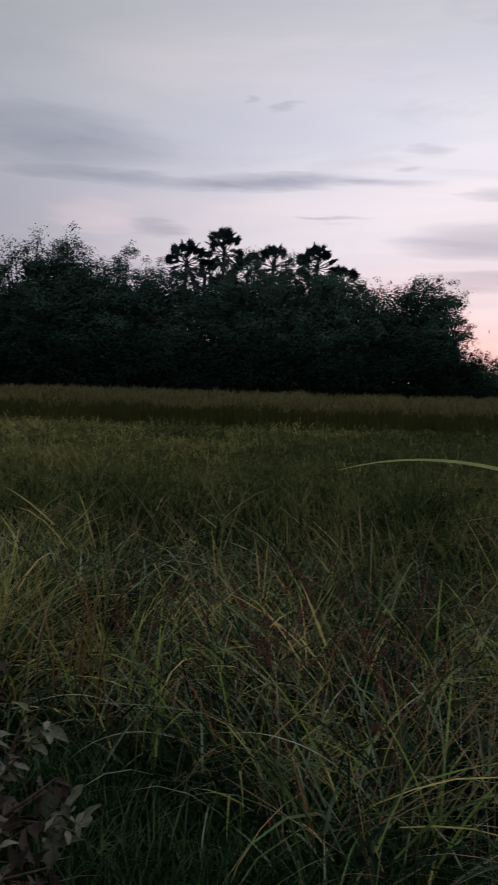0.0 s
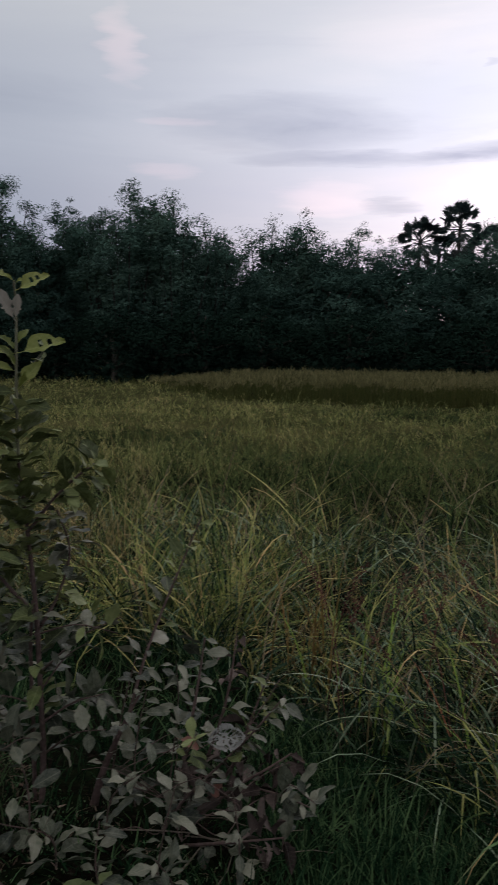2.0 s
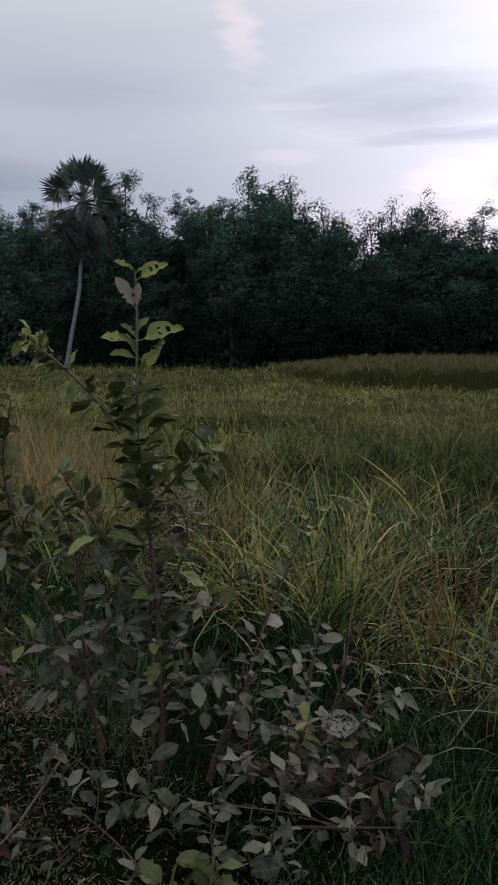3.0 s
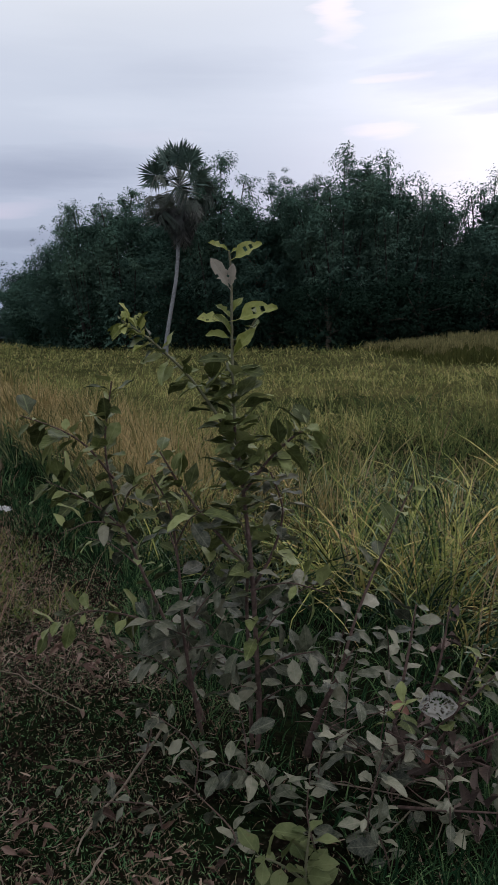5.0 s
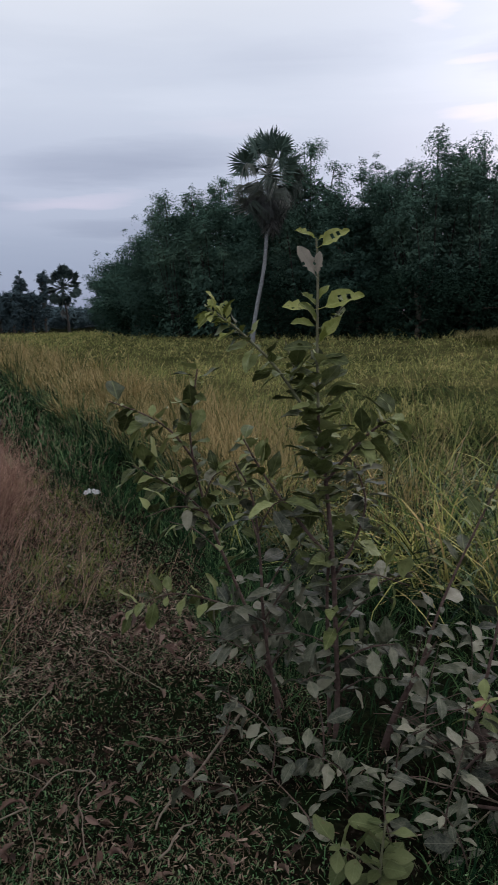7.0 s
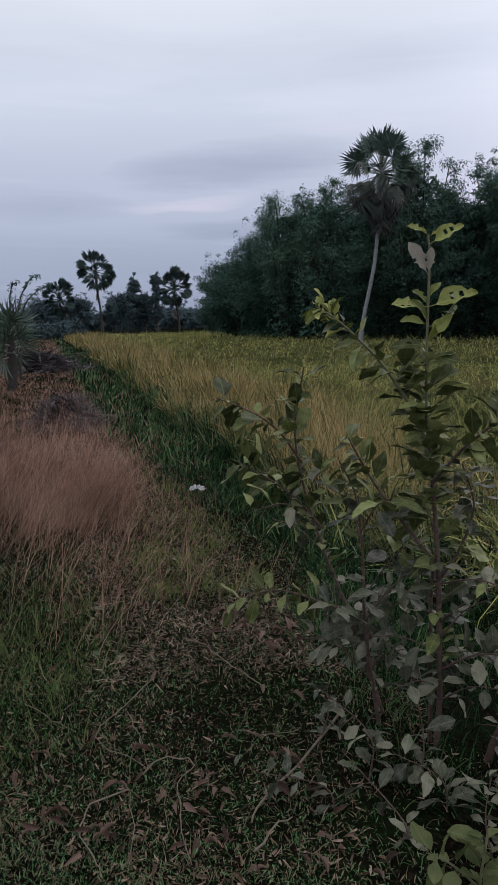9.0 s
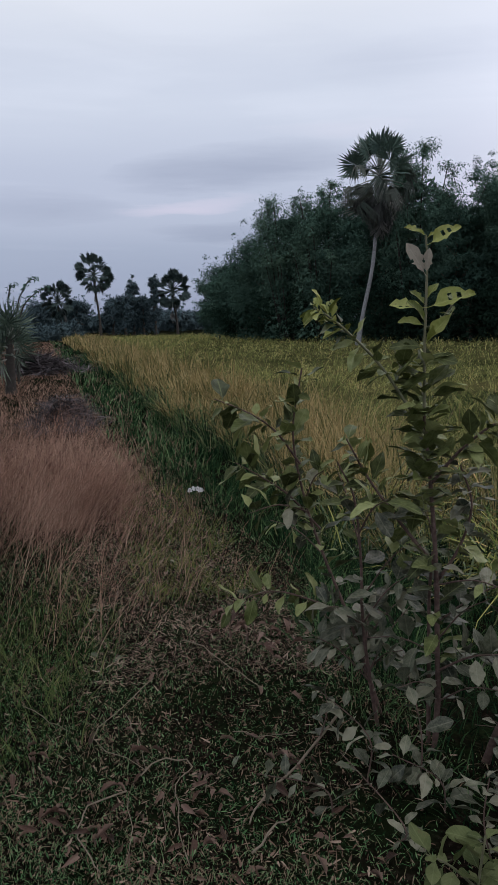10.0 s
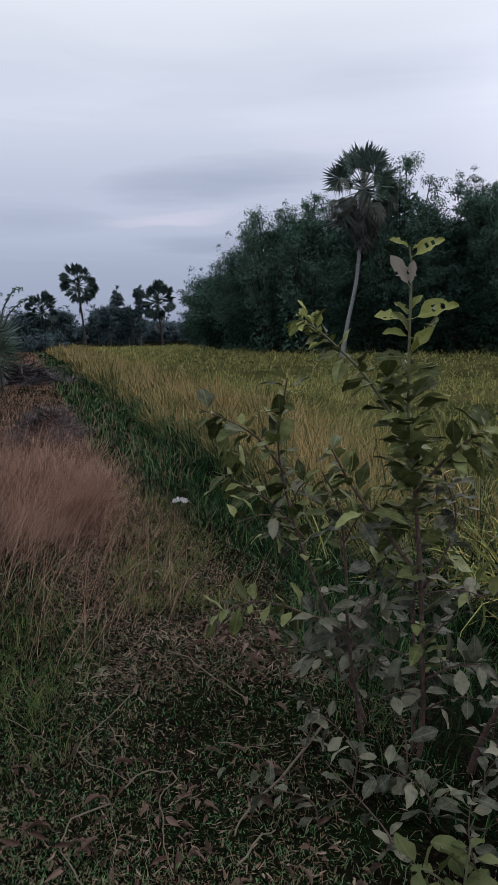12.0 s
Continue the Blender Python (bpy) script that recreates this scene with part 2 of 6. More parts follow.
RICE_LODGED = material("rice_blades_lodged", [(0.0114, 0.0215, 0.0102), (0.0313, 0.0511, 0.0195), (0.0719, 0.0967, 0.0333), (0.1426, 0.1612, 0.0557), (0.224, 0.1908, 0.0831)], 0.65, patch=1.1, thin=0.06, gloss=0, spread=(0.6, 1.9))
RICE_TURNING = material("rice_blades_turning", [(0.0575, 0.0724, 0.029), (0.1247, 0.1446, 0.0506), (0.2204, 0.2315, 0.0832), (0.3356, 0.3165, 0.123), (0.4791, 0.3797, 0.1718)], 0.65, patch=1.1, thin=0.08, gloss=0, spread=(0.6, 1.9))
RICE_FRESH = material("rice_blades_fresh", [(0.0113, 0.0214, 0.0091), (0.0386, 0.0703, 0.0234), (0.1371, 0.1912, 0.061), (0.2741, 0.2989, 0.0885), (0.4661, 0.4288, 0.1525), (0.5757, 0.3899, 0.1828)], 0.5, patch=2.4, thin=0.16, gloss=0.03, spread=(0.8, 1.4))
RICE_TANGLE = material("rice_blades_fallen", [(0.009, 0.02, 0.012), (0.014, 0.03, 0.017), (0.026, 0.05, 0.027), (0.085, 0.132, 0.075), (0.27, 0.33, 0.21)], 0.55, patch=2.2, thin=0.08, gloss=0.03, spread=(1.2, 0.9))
STRAW_DULL = material("dull_straw", [(0.03, 0.022, 0.013), (0.08, 0.06, 0.038), (0.16, 0.125, 0.085), (0.27, 0.22, 0.16)], 0.7, patch=1.8, gloss=0.02, spread=(0.9, 1.1))
RICE_MAT = material("rice_stems_matted", [(0.0116, 0.015, 0.0065), (0.0324, 0.0364, 0.0139), (0.0671, 0.0643, 0.0257), (0.1041, 0.0857, 0.0364)], 0.9, vary="noise", grain=22, patch=0.3, bump=0.9, gloss=0.0, depth=0.6, spread=(0.8, 1.5))
RICE_MAT_GREEN = material("rice_stems_matted_green", [(0.0071, 0.0113, 0.0053), (0.02, 0.0275, 0.0114), (0.0414, 0.0485, 0.0211), (0.0642, 0.0647, 0.03)], 0.9, vary="noise", grain=22, patch=0.3, bump=0.9, gloss=0.0, depth=0.6, spread=(0.8, 1.5))
# lighter than the other green blades: skylight put into its colour
BROAD_LIT_BLADE = material("broad_lit_blade", [(0.28, 0.33, 0.1), (0.38, 0.42, 0.16)], 0.5, patch=3, thin=0.15, gloss=0.2)
RICE_STANDING = material("rice_blades_standing", [(0.08, 0.08, 0.036), (0.14, 0.132, 0.058), (0.2, 0.18, 0.082), (0.26, 0.22, 0.11)], 0.65, patch=0.4, thin=0.12, gloss=0.02)
RICE_STALK = material("rice_stalks", [(0.0338, 0.0451, 0.0146), (0.0725, 0.0806, 0.0242), (0.1128, 0.1063, 0.0363)], 0.65, patch=0.5, thin=0.12, gloss=0.02)
STRAW = material("dry_straw", [(0.117, 0.0855, 0.0495), (0.234, 0.18, 0.108), (0.378, 0.297, 0.189)], 0.7, patch=1.5, gloss=0.03)
CRUMBS = material("leaf_crumbs", [(0.0101, 0.006, 0.0048), (0.0503, 0.0312, 0.024), (0.1634, 0.103, 0.0796), (0.3081, 0.2238, 0.179)], 0.85, patch=2.5, gloss=0, spread=(1.1, 0.8))
LITTER = material("path_litter", [(0.0268, 0.0188, 0.0147), (0.0804, 0.0564, 0.0429), (0.1878, 0.1341, 0.1046), (0.3353, 0.2614, 0.208)], 0.85, patch=2.5, gloss=0.02, spread=(1.1, 0.8))
LEAF_PALE = leaf_material("bleached_leaf", [(0.2, 0.18, 0.14), (0.27, 0.24, 0.195), (0.34, 0.31, 0.26)], 0.0, 0.2, 0.7, 0.1)
PALE_BLADE = material("pale_green_blade", [(0.23, 0.2645, 0.138), (0.345, 0.368, 0.23)], 0.45, patch=3, thin=0.15, gloss=0.4)
FRESH_BLADE = material("fresh_green_blade", [(0.143, 0.234, 0.0364), (0.286, 0.39, 0.0715)], 0.5, patch=3, thin=0.25, gloss=0.2)
GRAIN = material("ripe_grain", [(0.1615, 0.1235, 0.054), (0.2295, 0.1805, 0.081), (0.136, 0.0902, 0.0495)], 0.6, patch=0.8, gloss=0.03)
PLUME = material("reddish_seed_head", [(0.0765, 0.0315, 0.0265), (0.13, 0.054, 0.0425), (0.153, 0.0765, 0.0567)], 0.7, gloss=0.03)
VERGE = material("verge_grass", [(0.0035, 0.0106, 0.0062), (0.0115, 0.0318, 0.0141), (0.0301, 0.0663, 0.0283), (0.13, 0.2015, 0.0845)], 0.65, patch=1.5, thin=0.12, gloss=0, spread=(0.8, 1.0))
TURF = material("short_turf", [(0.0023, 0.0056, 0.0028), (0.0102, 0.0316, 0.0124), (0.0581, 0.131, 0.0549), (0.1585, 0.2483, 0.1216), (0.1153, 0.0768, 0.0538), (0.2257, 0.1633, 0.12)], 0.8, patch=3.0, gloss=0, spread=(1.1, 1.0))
RUST_BLADE = material("rust_red_blade", [(0.2, 0.07, 0.035), (0.32, 0.12, 0.055)], 0.6, patch=3, thin=0.1)
TUFT_GRASS = material("green_tuft_grass", [(0.0066, 0.018, 0.0066), (0.0287, 0.0574, 0.018), (0.082, 0.1189, 0.041), (0.164, 0.1804, 0.0738)], 0.7, patch=2, thin=0.1, gloss=0, spread=(0.9, 1.0))
EDGE_GRASS = material("path_edge_grass", [(0.0319, 0.0516, 0.0133), (0.0797, 0.1091, 0.0287), (0.1487, 0.1779, 0.0497), (0.2125, 0.1951, 0.0884)], 0.7, patch=2, thin=0.1, gloss=0, spread=(0.8, 1.0))
REDGRASS = material("feathery_red_grass", [(0.05, 0.03, 0.024), (0.2, 0.115, 0.086), (0.4, 0.25, 0.19), (0.54, 0.38, 0.29)], 0.85, patch=2.2, thin=0.2, gloss=0.02, spread=(0.8, 1.2))
TREE_LEAF = material("tree_leaves", [(0.026, 0.052, 0.043), (0.054, 0.1, 0.078), (0.09, 0.15, 0.11)], 0.8, patch=0.35, grain=3, gloss=0, spread=(0.3, 1.5))
# darker copy of the tree leaves: shade low in the belt put into colour
BELT_SHADE_LEAF = material("belt_shade_leaves", [(0.008, 0.017, 0.012), (0.017, 0.034, 0.024), (0.03, 0.055, 0.036)], 0.85, patch=0.35, grain=3, gloss=0, spread=(0.4, 1.3))
# leaves lightened and blued: distance haze put into their colour
HAZED_LEAF = material("hazed_far_leaves", [(0.0396, 0.063, 0.074), (0.066, 0.098, 0.1073), (0.0924, 0.1295, 0.1332)], 0.85, patch=0.2, grain=3, gloss=0.02, spread=(0.3, 1.3))
DARK_BARK = material("dark_bark", [(0.03, 0.028, 0.026), (0.07, 0.062, 0.055)], 0.9, vary="noise", grain=9, bump=0.5, gloss=0.05)
GOLD_BLADE = material("golden_blade", [(0.16, 0.1, 0.035), (0.27, 0.19, 0.06), (0.3, 0.17, 0.07)], 0.6, patch=3, thin=0.12, gloss=0.1)
BAMBOO_LEAF = material("bamboo_leaves", [(0.034, 0.065, 0.052), (0.076, 0.134, 0.102), (0.122, 0.19, 0.136)], 0.8, patch=0.3, grain=3, gloss=0, spread=(0.3, 1.5))
BARK = material("grey_bark", [(0.072, 0.06, 0.048), (0.136, 0.116, 0.096)], 0.9, vary="noise", grain=9, bump=0.5, gloss=0.05)
PALM_BARK = material("grey_palm_bark", [(0.15, 0.155, 0.165), (0.28, 0.285, 0.295)], 0.9, vary="noise", grain=7, bump=0.5, gloss=0.1)
PALM_LEAF = material("palm_fronds", [(0.0437, 0.0782, 0.0667), (0.0759, 0.1207, 0.0989), (0.1207, 0.1702, 0.1334)], 0.6, vary="object", grain=6, gloss=0.25)
# darker copy of the fronds: silhouette against the sky put into the colour
PALM_SILHOUETTE = material("silhouette_palm_fronds", [(0.018, 0.03, 0.031), (0.032, 0.05, 0.048), (0.055, 0.08, 0.073)], 0.7, vary="object", grain=6, gloss=0.1)
PALM_DEAD = material("dead_palm_fronds", [(0.03, 0.033, 0.033), (0.075, 0.077, 0.075), (0.19, 0.182, 0.176)], 0.85, vary="object", grain=6)
PALM_FADING = material("fading_palm_fronds", [(0.035, 0.052, 0.043), (0.065, 0.083, 0.07), (0.13, 0.14, 0.12)], 0.75, vary="object", grain=6)
SPIKE_LEAF = material("spiky_palm_fronds", [(0.035, 0.06, 0.045), (0.075, 0.11, 0.08), (0.16, 0.2, 0.15)], 0.6, vary="object", grain=6, gloss=0.2)
PALM_STALK = material("palm_leaf_stalk", [(0.14, 0.16, 0.14), (0.24, 0.25, 0.22)], 0.6, vary="object", grain=6)
STEM = material("sapling_bark", [(0.045, 0.0288, 0.0252), (0.108, 0.072, 0.063), (0.18, 0.1305, 0.1125)], 0.8, vary="noise", grain=60, bump=0.4, gloss=0.1)
STEM_GREEN = material("green_shoot", [(0.1144, 0.1216, 0.0644), (0.1573, 0.143, 0.0929)], 0.6, vary="noise", grain=60)
LEAF_YOUNG = leaf_material("young_leaf", [(0.07, 0.09, 0.016), (0.17, 0.195, 0.042), (0.33, 0.35, 0.115)], 0.0, 0.2, 0.5, 0.3)
LEAF_OLIVE = leaf_material("olive_leaf", [(0.0227, 0.0318, 0.0091), (0.0908, 0.1135, 0.0318), (0.2497, 0.2781, 0.1078)], 0.1, 0.14, 0.48, 0.2)
LEAF_DUSTY = leaf_material("dusty_leaf", [(0.0148, 0.0223, 0.0127), (0.069, 0.0797, 0.0478), (0.238, 0.2298, 0.1615)], 0.32, 0.09, 0.46, 0.3)
LEAF_DRY = leaf_material("withered_leaf", [(0.022, 0.016, 0.014), (0.075, 0.055, 0.047), (0.165, 0.125, 0.11)], 0.0, 0.05, 0.8, 0.05)
LEAF_LITTER = leaf_material("fallen_leaf", [(0.034, 0.0187, 0.0136), (0.1062, 0.0595, 0.045), (0.1955, 0.1275, 0.102)], 0.0, 0.05, 0.6, 0.25)
LEAF_SEEDLING = leaf_material("seedling_leaf", [(0.0454, 0.0616, 0.0194), (0.0907, 0.1102, 0.0421), (0.1426, 0.162, 0.0713)], 0.0, 0.18, 0.6, 0.15)
LEAF_RED = material("reddish_leaf", [(0.18, 0.08, 0.06), (0.27, 0.13, 0.1)], 0.6, vary="object", grain=40, thin=0.2)
LEAF_LACE = material("eaten_leaf", [(0.19, 0.185, 0.165), (0.26, 0.25, 0.23)], 0.7, vary="object", grain=50)
TWIG = material("dry_twig", [(0.126, 0.099, 0.0765), (0.243, 0.198, 0.1575)], 0.85, vary="noise", grain=40, bump=0.4, gloss=0.05)
CHARRED = material("dark_brush", [(0.0084, 0.0077, 0.0084), (0.028, 0.0238, 0.0266), (0.07, 0.0581, 0.0658), (0.22, 0.19, 0.2)], 0.85, patch=2)
PLASTIC = material("white_plastic_film", [(0.375, 0.375, 0.39), (0.465, 0.465, 0.48)], 0.4, vary="noise", grain=12)
# pale far wall tinted grey-blue, with distance haze put into the colour
HOUSE_WALL = material("hazed_pale_wall", [(0.26, 0.28, 0.32), (0.36, 0.38, 0.41)], 0.8, vary="noise", grain=2)
HOUSE_ROOF = material("grey_roof", [(0.2, 0.2, 0.22), (0.3, 0.3, 0.32)], 0.7, vary="noise", grain=2)

# ---- builders ----


def thing(name, at, label, category, group="", kind="", turn=0.0, size=1.0):
    ob = new(name)
    ob.empty_display_size = 0.1
    ob.matrix_basis = pose(*at, 0, 0, turn) @ Matrix.Scale(size, 4)
    return tagged(ob, label, category, group, kind)


def part(name, data, mat, parent=None, label="", at=None):
    """A mesh, or mesh data that is shared, as one object under a thing."""
    if not data.materials:
        data.materials.append(mat)
    ob = new(name, data)
    if parent is not None:
        ob.parent = parent
    if at is not None:
        ob.matrix_basis = at
    return tagged(ob, label)


def mesh_from(name, verts, faces, smooth=True):
    """verts (n, 3), faces (m, 3 or 4) of numpy."""
    me = bpy.data.meshes.new(name)
    verts, faces = np.asarray(verts, np.float32), np.asarray(faces, np.int32)
    k = faces.shape[1]
    me.vertices.add(len(verts))
    me.vertices.foreach_set("co", verts.ravel())
    me.loops.add(faces.size)
    me.loops.foreach_set("vertex_index", faces.ravel())
    me.polygons.add(len(faces))
    me.polygons.foreach_set("loop_start", np.arange(0, faces.size, k, dtype=np.int32))
    me.polygons.foreach_set("use_smooth", np.full(len(faces), smooth))
    me.update(calc_edges=True)
    me.validate()
    return me


def strips(p):
    """Ribbons p (n, levels, 2, 3) as verts and quads."""
    n, levels = p.shape[:2]
    step = np.arange(n)[:, None] * levels * 2 + np.arange(levels - 1)[None] * 2
    quads = np.stack([step, step + 1, step + 3, step + 2], -1).reshape(-1, 4)
    return p.reshape(-1, 3), quads


def joined(*pieces):
    verts, faces, start = [], [], 0
    for v, f in pieces:
        verts.append(v)
        faces.append(f + start)
        start += len(v)
    return np.concatenate(verts), np.concatenate(faces)


def blades(rng, roots, length, width, heading, lean, bend, levels=4, twist=0.6, blunt=0.12, tilt=0.0):
    """Grass blades as ribbons that rise from roots (n, 3), lean over towards heading and bend on the way."""
    n = len(roots)
    s = np.linspace(0, 1, levels)
    angle = lean[:, None] + bend[:, None] * s[None] ** 1.4
    seg = length[:, None] / (levels - 1)
    dh, dz = np.sin(angle) * seg, np.cos(angle) * seg
    h = np.concatenate([np.zeros((n, 1)), np.cumsum(dh[:, :-1], 1)], 1)
    z = np.concatenate([np.zeros((n, 1)), np.cumsum(dz[:, :-1], 1)], 1)
    mid = roots[:, None] + np.stack([h * np.cos(heading)[:, None], h * np.sin(heading)[:, None], z], -1)
    w = width[:, None] * ((1 - s[None] ** 2.2) * (0.65 + 0.35 * np.minimum(s * 4, 1))[None] + blunt * 0.5)
    turn = heading + np.pi / 2 + rng.normal(0, twist, n)
    side = np.stack([np.cos(turn), np.sin(turn), rng.normal(0, 0.25, n) + tilt], -1)[:, None] * w[..., None] * 0.5
    return strips(np.stack([mid - side, mid + side], 2))


def smooth_step(a, b, v):
    u = np.clip((v - a) / (b - a), 0, 1)
    return u * u * (3 - 2 * u)


def ground_z(x, y):
    """The bank with the footpath, and the lower field beside it."""
    x, y = np.asarray(x, float), np.asarray(y, float)
    bumps = 0.015 * np.sin(x * 3.1 + y * 1.7) + 0.012 * np.sin(x * 1.3 - y * 4.3 + 1) + 0.008 * np.sin(7 * x + 5 * y)
    near = np.exp(-((x**2 + y**2) / 60**2))
    return -0.2 * smooth_step(1.1, 2.1, x) + bumps * near


def tube(points, radii, sides=8):
    """A tapered round stem along points, as verts and quads."""
    points = [Vector(p) for p in points]
    verts = []
    for i, p in enumerate(points):
        way = (points[min(i + 1, len(points) - 1)] - points[max(i - 1, 0)]).normalized()
        a = way.orthogonal().normalized() if i == 0 else (last - way * last.dot(way)).normalized()
        last = a
        b = way.cross(a)
        verts += [p + (a * math.cos(k * 2 * math.pi / sides) + b * math.sin(k * 2 * math.pi / sides)) * radii[i] for k in range(sides)]
    quads = [(i * sides + k, i * sides + (k + 1) % sides, (i + 1) * sides + (k + 1) % sides, (i + 1) * sides + k) for i in range(len(points) - 1) for k in range(sides)]
    return np.array([v[:] for v in verts]), np.array(quads)


def curve_points(points, steps=5):
    """A smooth line through points (Catmull-Rom)."""
    p = [Vector(q) for q in points]
    p = [p[0] * 2 - p[1]] + p + [p[-1] * 2 - p[-2]]
    out = []
    for i in range(1, len(p) - 2):
        for k in range(steps):
            u = k / steps
            out.append(0.5 * (2 * p[i] + (p[i + 1] - p[i - 1]) * u + (2 * p[i - 1] - 5 * p[i] + 4 * p[i + 1] - p[i + 2]) * u * u + (3 * p[i] - 3 * p[i + 1] + p[i + 2] - p[i - 1]) * u**3))
    return out + [p[-2]]


def bearing(az, distance, z=0.0):
    return (distance * math.sin(radians(az)), distance * math.cos(radians(az)), z)


def ground_sheet():
    rings = np.concatenate([[0.0], 0.25 * (12000 ** (np.arange(150) / 149))])
    turns = np.linspace(0, 2 * np.pi, 181)[:-1]
    x, y = rings[:, None] * np.sin(turns)[None], rings[:, None] * np.cos(turns)[None]
    verts = np.stack([x, y, ground_z(x, y)], -1).reshape(-1, 3)
    i, k = np.meshgrid(np.arange(len(rings) - 1), np.arange(180), indexing="ij")
    a, b = i * 180 + k, i * 180 + (k + 1) % 180
    quads = np.stack([a, a + 180, b + 180, b], -1).reshape(-1, 4)
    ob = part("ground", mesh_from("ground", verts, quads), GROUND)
    tagged(ob, "dark earth bank and flat farmland with thin turf", "ground", kind="structure")


ground_sheet()

# ---- the rice field ----


def scatter(rng, n, near, far, az0, az1, keep):
    """n roots spread so that each distance gets its share, of which those in the plot are kept."""
    r = near * (far / near) ** rng.random(n)
    az = np.radians(az0 + (az1 - az0) * rng.random(n))
    x, y = r * np.sin(az), r * np.cos(az)
    ok = keep(x, y)
    x, y, r = x[ok], y[ok], r[ok]
    return np.stack([x, y, ground_z(x, y) - 0.02], -1), r


def field_edge(y):
    """The near edge of the crop, beside the bank."""
    return 2.15 + 0.38 * (smooth_step(0.7, 1.6, y) - smooth_step(3.4, 5.6, y)) + 0.16 * np.sin(y * 0.9) + 0.11 * np.sin(y * 2.3 + 1) + 0.06 * np.sin(y * 6.1)


def standing_edge(y):
    """Where the upright crop begins behind the lodged one."""
    return np.maximum(28.6 - 0.5 * y, 18.6 + 0.62 * (y - 20)) + 0.7 * np.sin(y * 0.33 + 0.6) + 0.4 * np.sin(y * 1.1)


def stuff(name, verts_faces, mat, label, category):
    ob = part(name, mesh_from(name, *verts_faces), mat)
    return tagged(ob, label, category, kind="stuff")


def lumps(x, y, s=1.0):
    """Uneven height of the crop, about 1."""
    return 1 + 0.16 * np.sin(x * 1.3 * s + 0.7 * y * s) + 0.13 * np.sin(y * 1.9 * s - x * 0.6 * s + 2) + 0.1 * np.sin(3.3 * x * s + 2.1 * y * s + 1)


def hills(rng, n, near, far, az0, az1, keep, per, spread):
    """Plants in hills: n tries at a place, per blades to each; gives roots, distance, the hill of each blade and its heading outwards."""
    c, r = scatter(rng, n, near, far, az0, az1, keep)
    m = len(c)
    hill = np.repeat(np.arange(m), per)
    heading = rng.uniform(0, 6.283, m * per)
    out = spread * np.sqrt(rng.random(m * per)) * (1 + 0.02 * r[hill])
    roots = c[hill] + np.stack([np.cos(heading) * out, np.sin(heading) * out, np.zeros(m * per)], -1)
    return roots, r[hill], hill, heading, m


def turned(heading, towards, pull):
    """Headings drawn towards one bearing."""
    return np.arctan2(np.sin(heading) + pull * np.sin(towards), np.cos(heading) + pull * np.cos(towards))


def planted(rng, box, step, keep, per, spread):
    """Hills in rough rows over a box (x0, x1, y0, y1), per blades to each: roots, distance, hill of each blade, heading outwards, number of hills."""
    x, y = np.meshgrid(np.arange(box[0], box[1], step), np.arange(box[2], box[3], step))
    x, y = x.ravel() + rng.normal(0, step * 0.3, x.size), y.ravel() + rng.normal(0, step * 0.3, x.size)
    ok = keep(x, y)
    x, y = x[ok], y[ok]
    m = len(x)
    hill = np.repeat(np.arange(m), per)
    heading = rng.uniform(0, 6.283, m * per)
    out = spread * np.sqrt(rng.random(m * per))
    roots = np.stack([x[hill] + np.cos(heading) * out, y[hill] + np.sin(heading) * out, ground_z(x, y)[hill] - 0.02], -1)
    return roots, np.hypot(x, y)[hill], hill, heading, m


def thick(x, y):
    """False in the hollows where the crop lies flat."""
    return np.sin(1.9 * x + 0.8 * y) + np.sin(2.7 * y - 1.1 * x + 1) + 0.7 * np.sin(4.3 * x + 3.1 * y) > -0.3


def near_rice(rng):
    keep = lambda x, y: (x > field_edge(y)) & (x < 4.9 + 0.3 * np.sin(2 * y)) & (y < 5.4 + 0.6 * np.sin(3 * x)) & thick(x, y)
    roots, r, hill, heading, m = planted(rng, (2.0, 5.3, -7.0, 6.2), 0.23, keep, 30, 0.08)
    n = len(roots)
    tall = (rng.uniform(0.55, 1.1, m) * lumps(*roots[::30, :2].T, 1.2) ** 1.7)[hill]
    over = (rng.uniform(0.1, 1.1, m) ** 1.4)[hill]
    way = turned(heading, (0.4 + rng.normal(0, 1.1, m))[hill], 1.8 * over)
    length, wide = rng.uniform(0.35, 0.9, n) * tall, np.maximum(0.004 + 0.013 * rng.random(n) ** 1.7, 0.0012 * r)
    lean, bend = np.abs(rng.normal(0.3, 0.3, n)) + 0.85 * over, rng.gamma(2.0, 0.6, n)
    off = rng.normal(0, 0.3, m)[hill]
    fresh = (roots[:, 1] + off > 1.9) | (rng.random(m) < 0.16)[hill]
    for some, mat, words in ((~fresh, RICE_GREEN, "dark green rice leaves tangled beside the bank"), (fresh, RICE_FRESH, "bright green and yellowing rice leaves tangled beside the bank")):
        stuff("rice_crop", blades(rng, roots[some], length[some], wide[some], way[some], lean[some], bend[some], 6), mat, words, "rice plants")


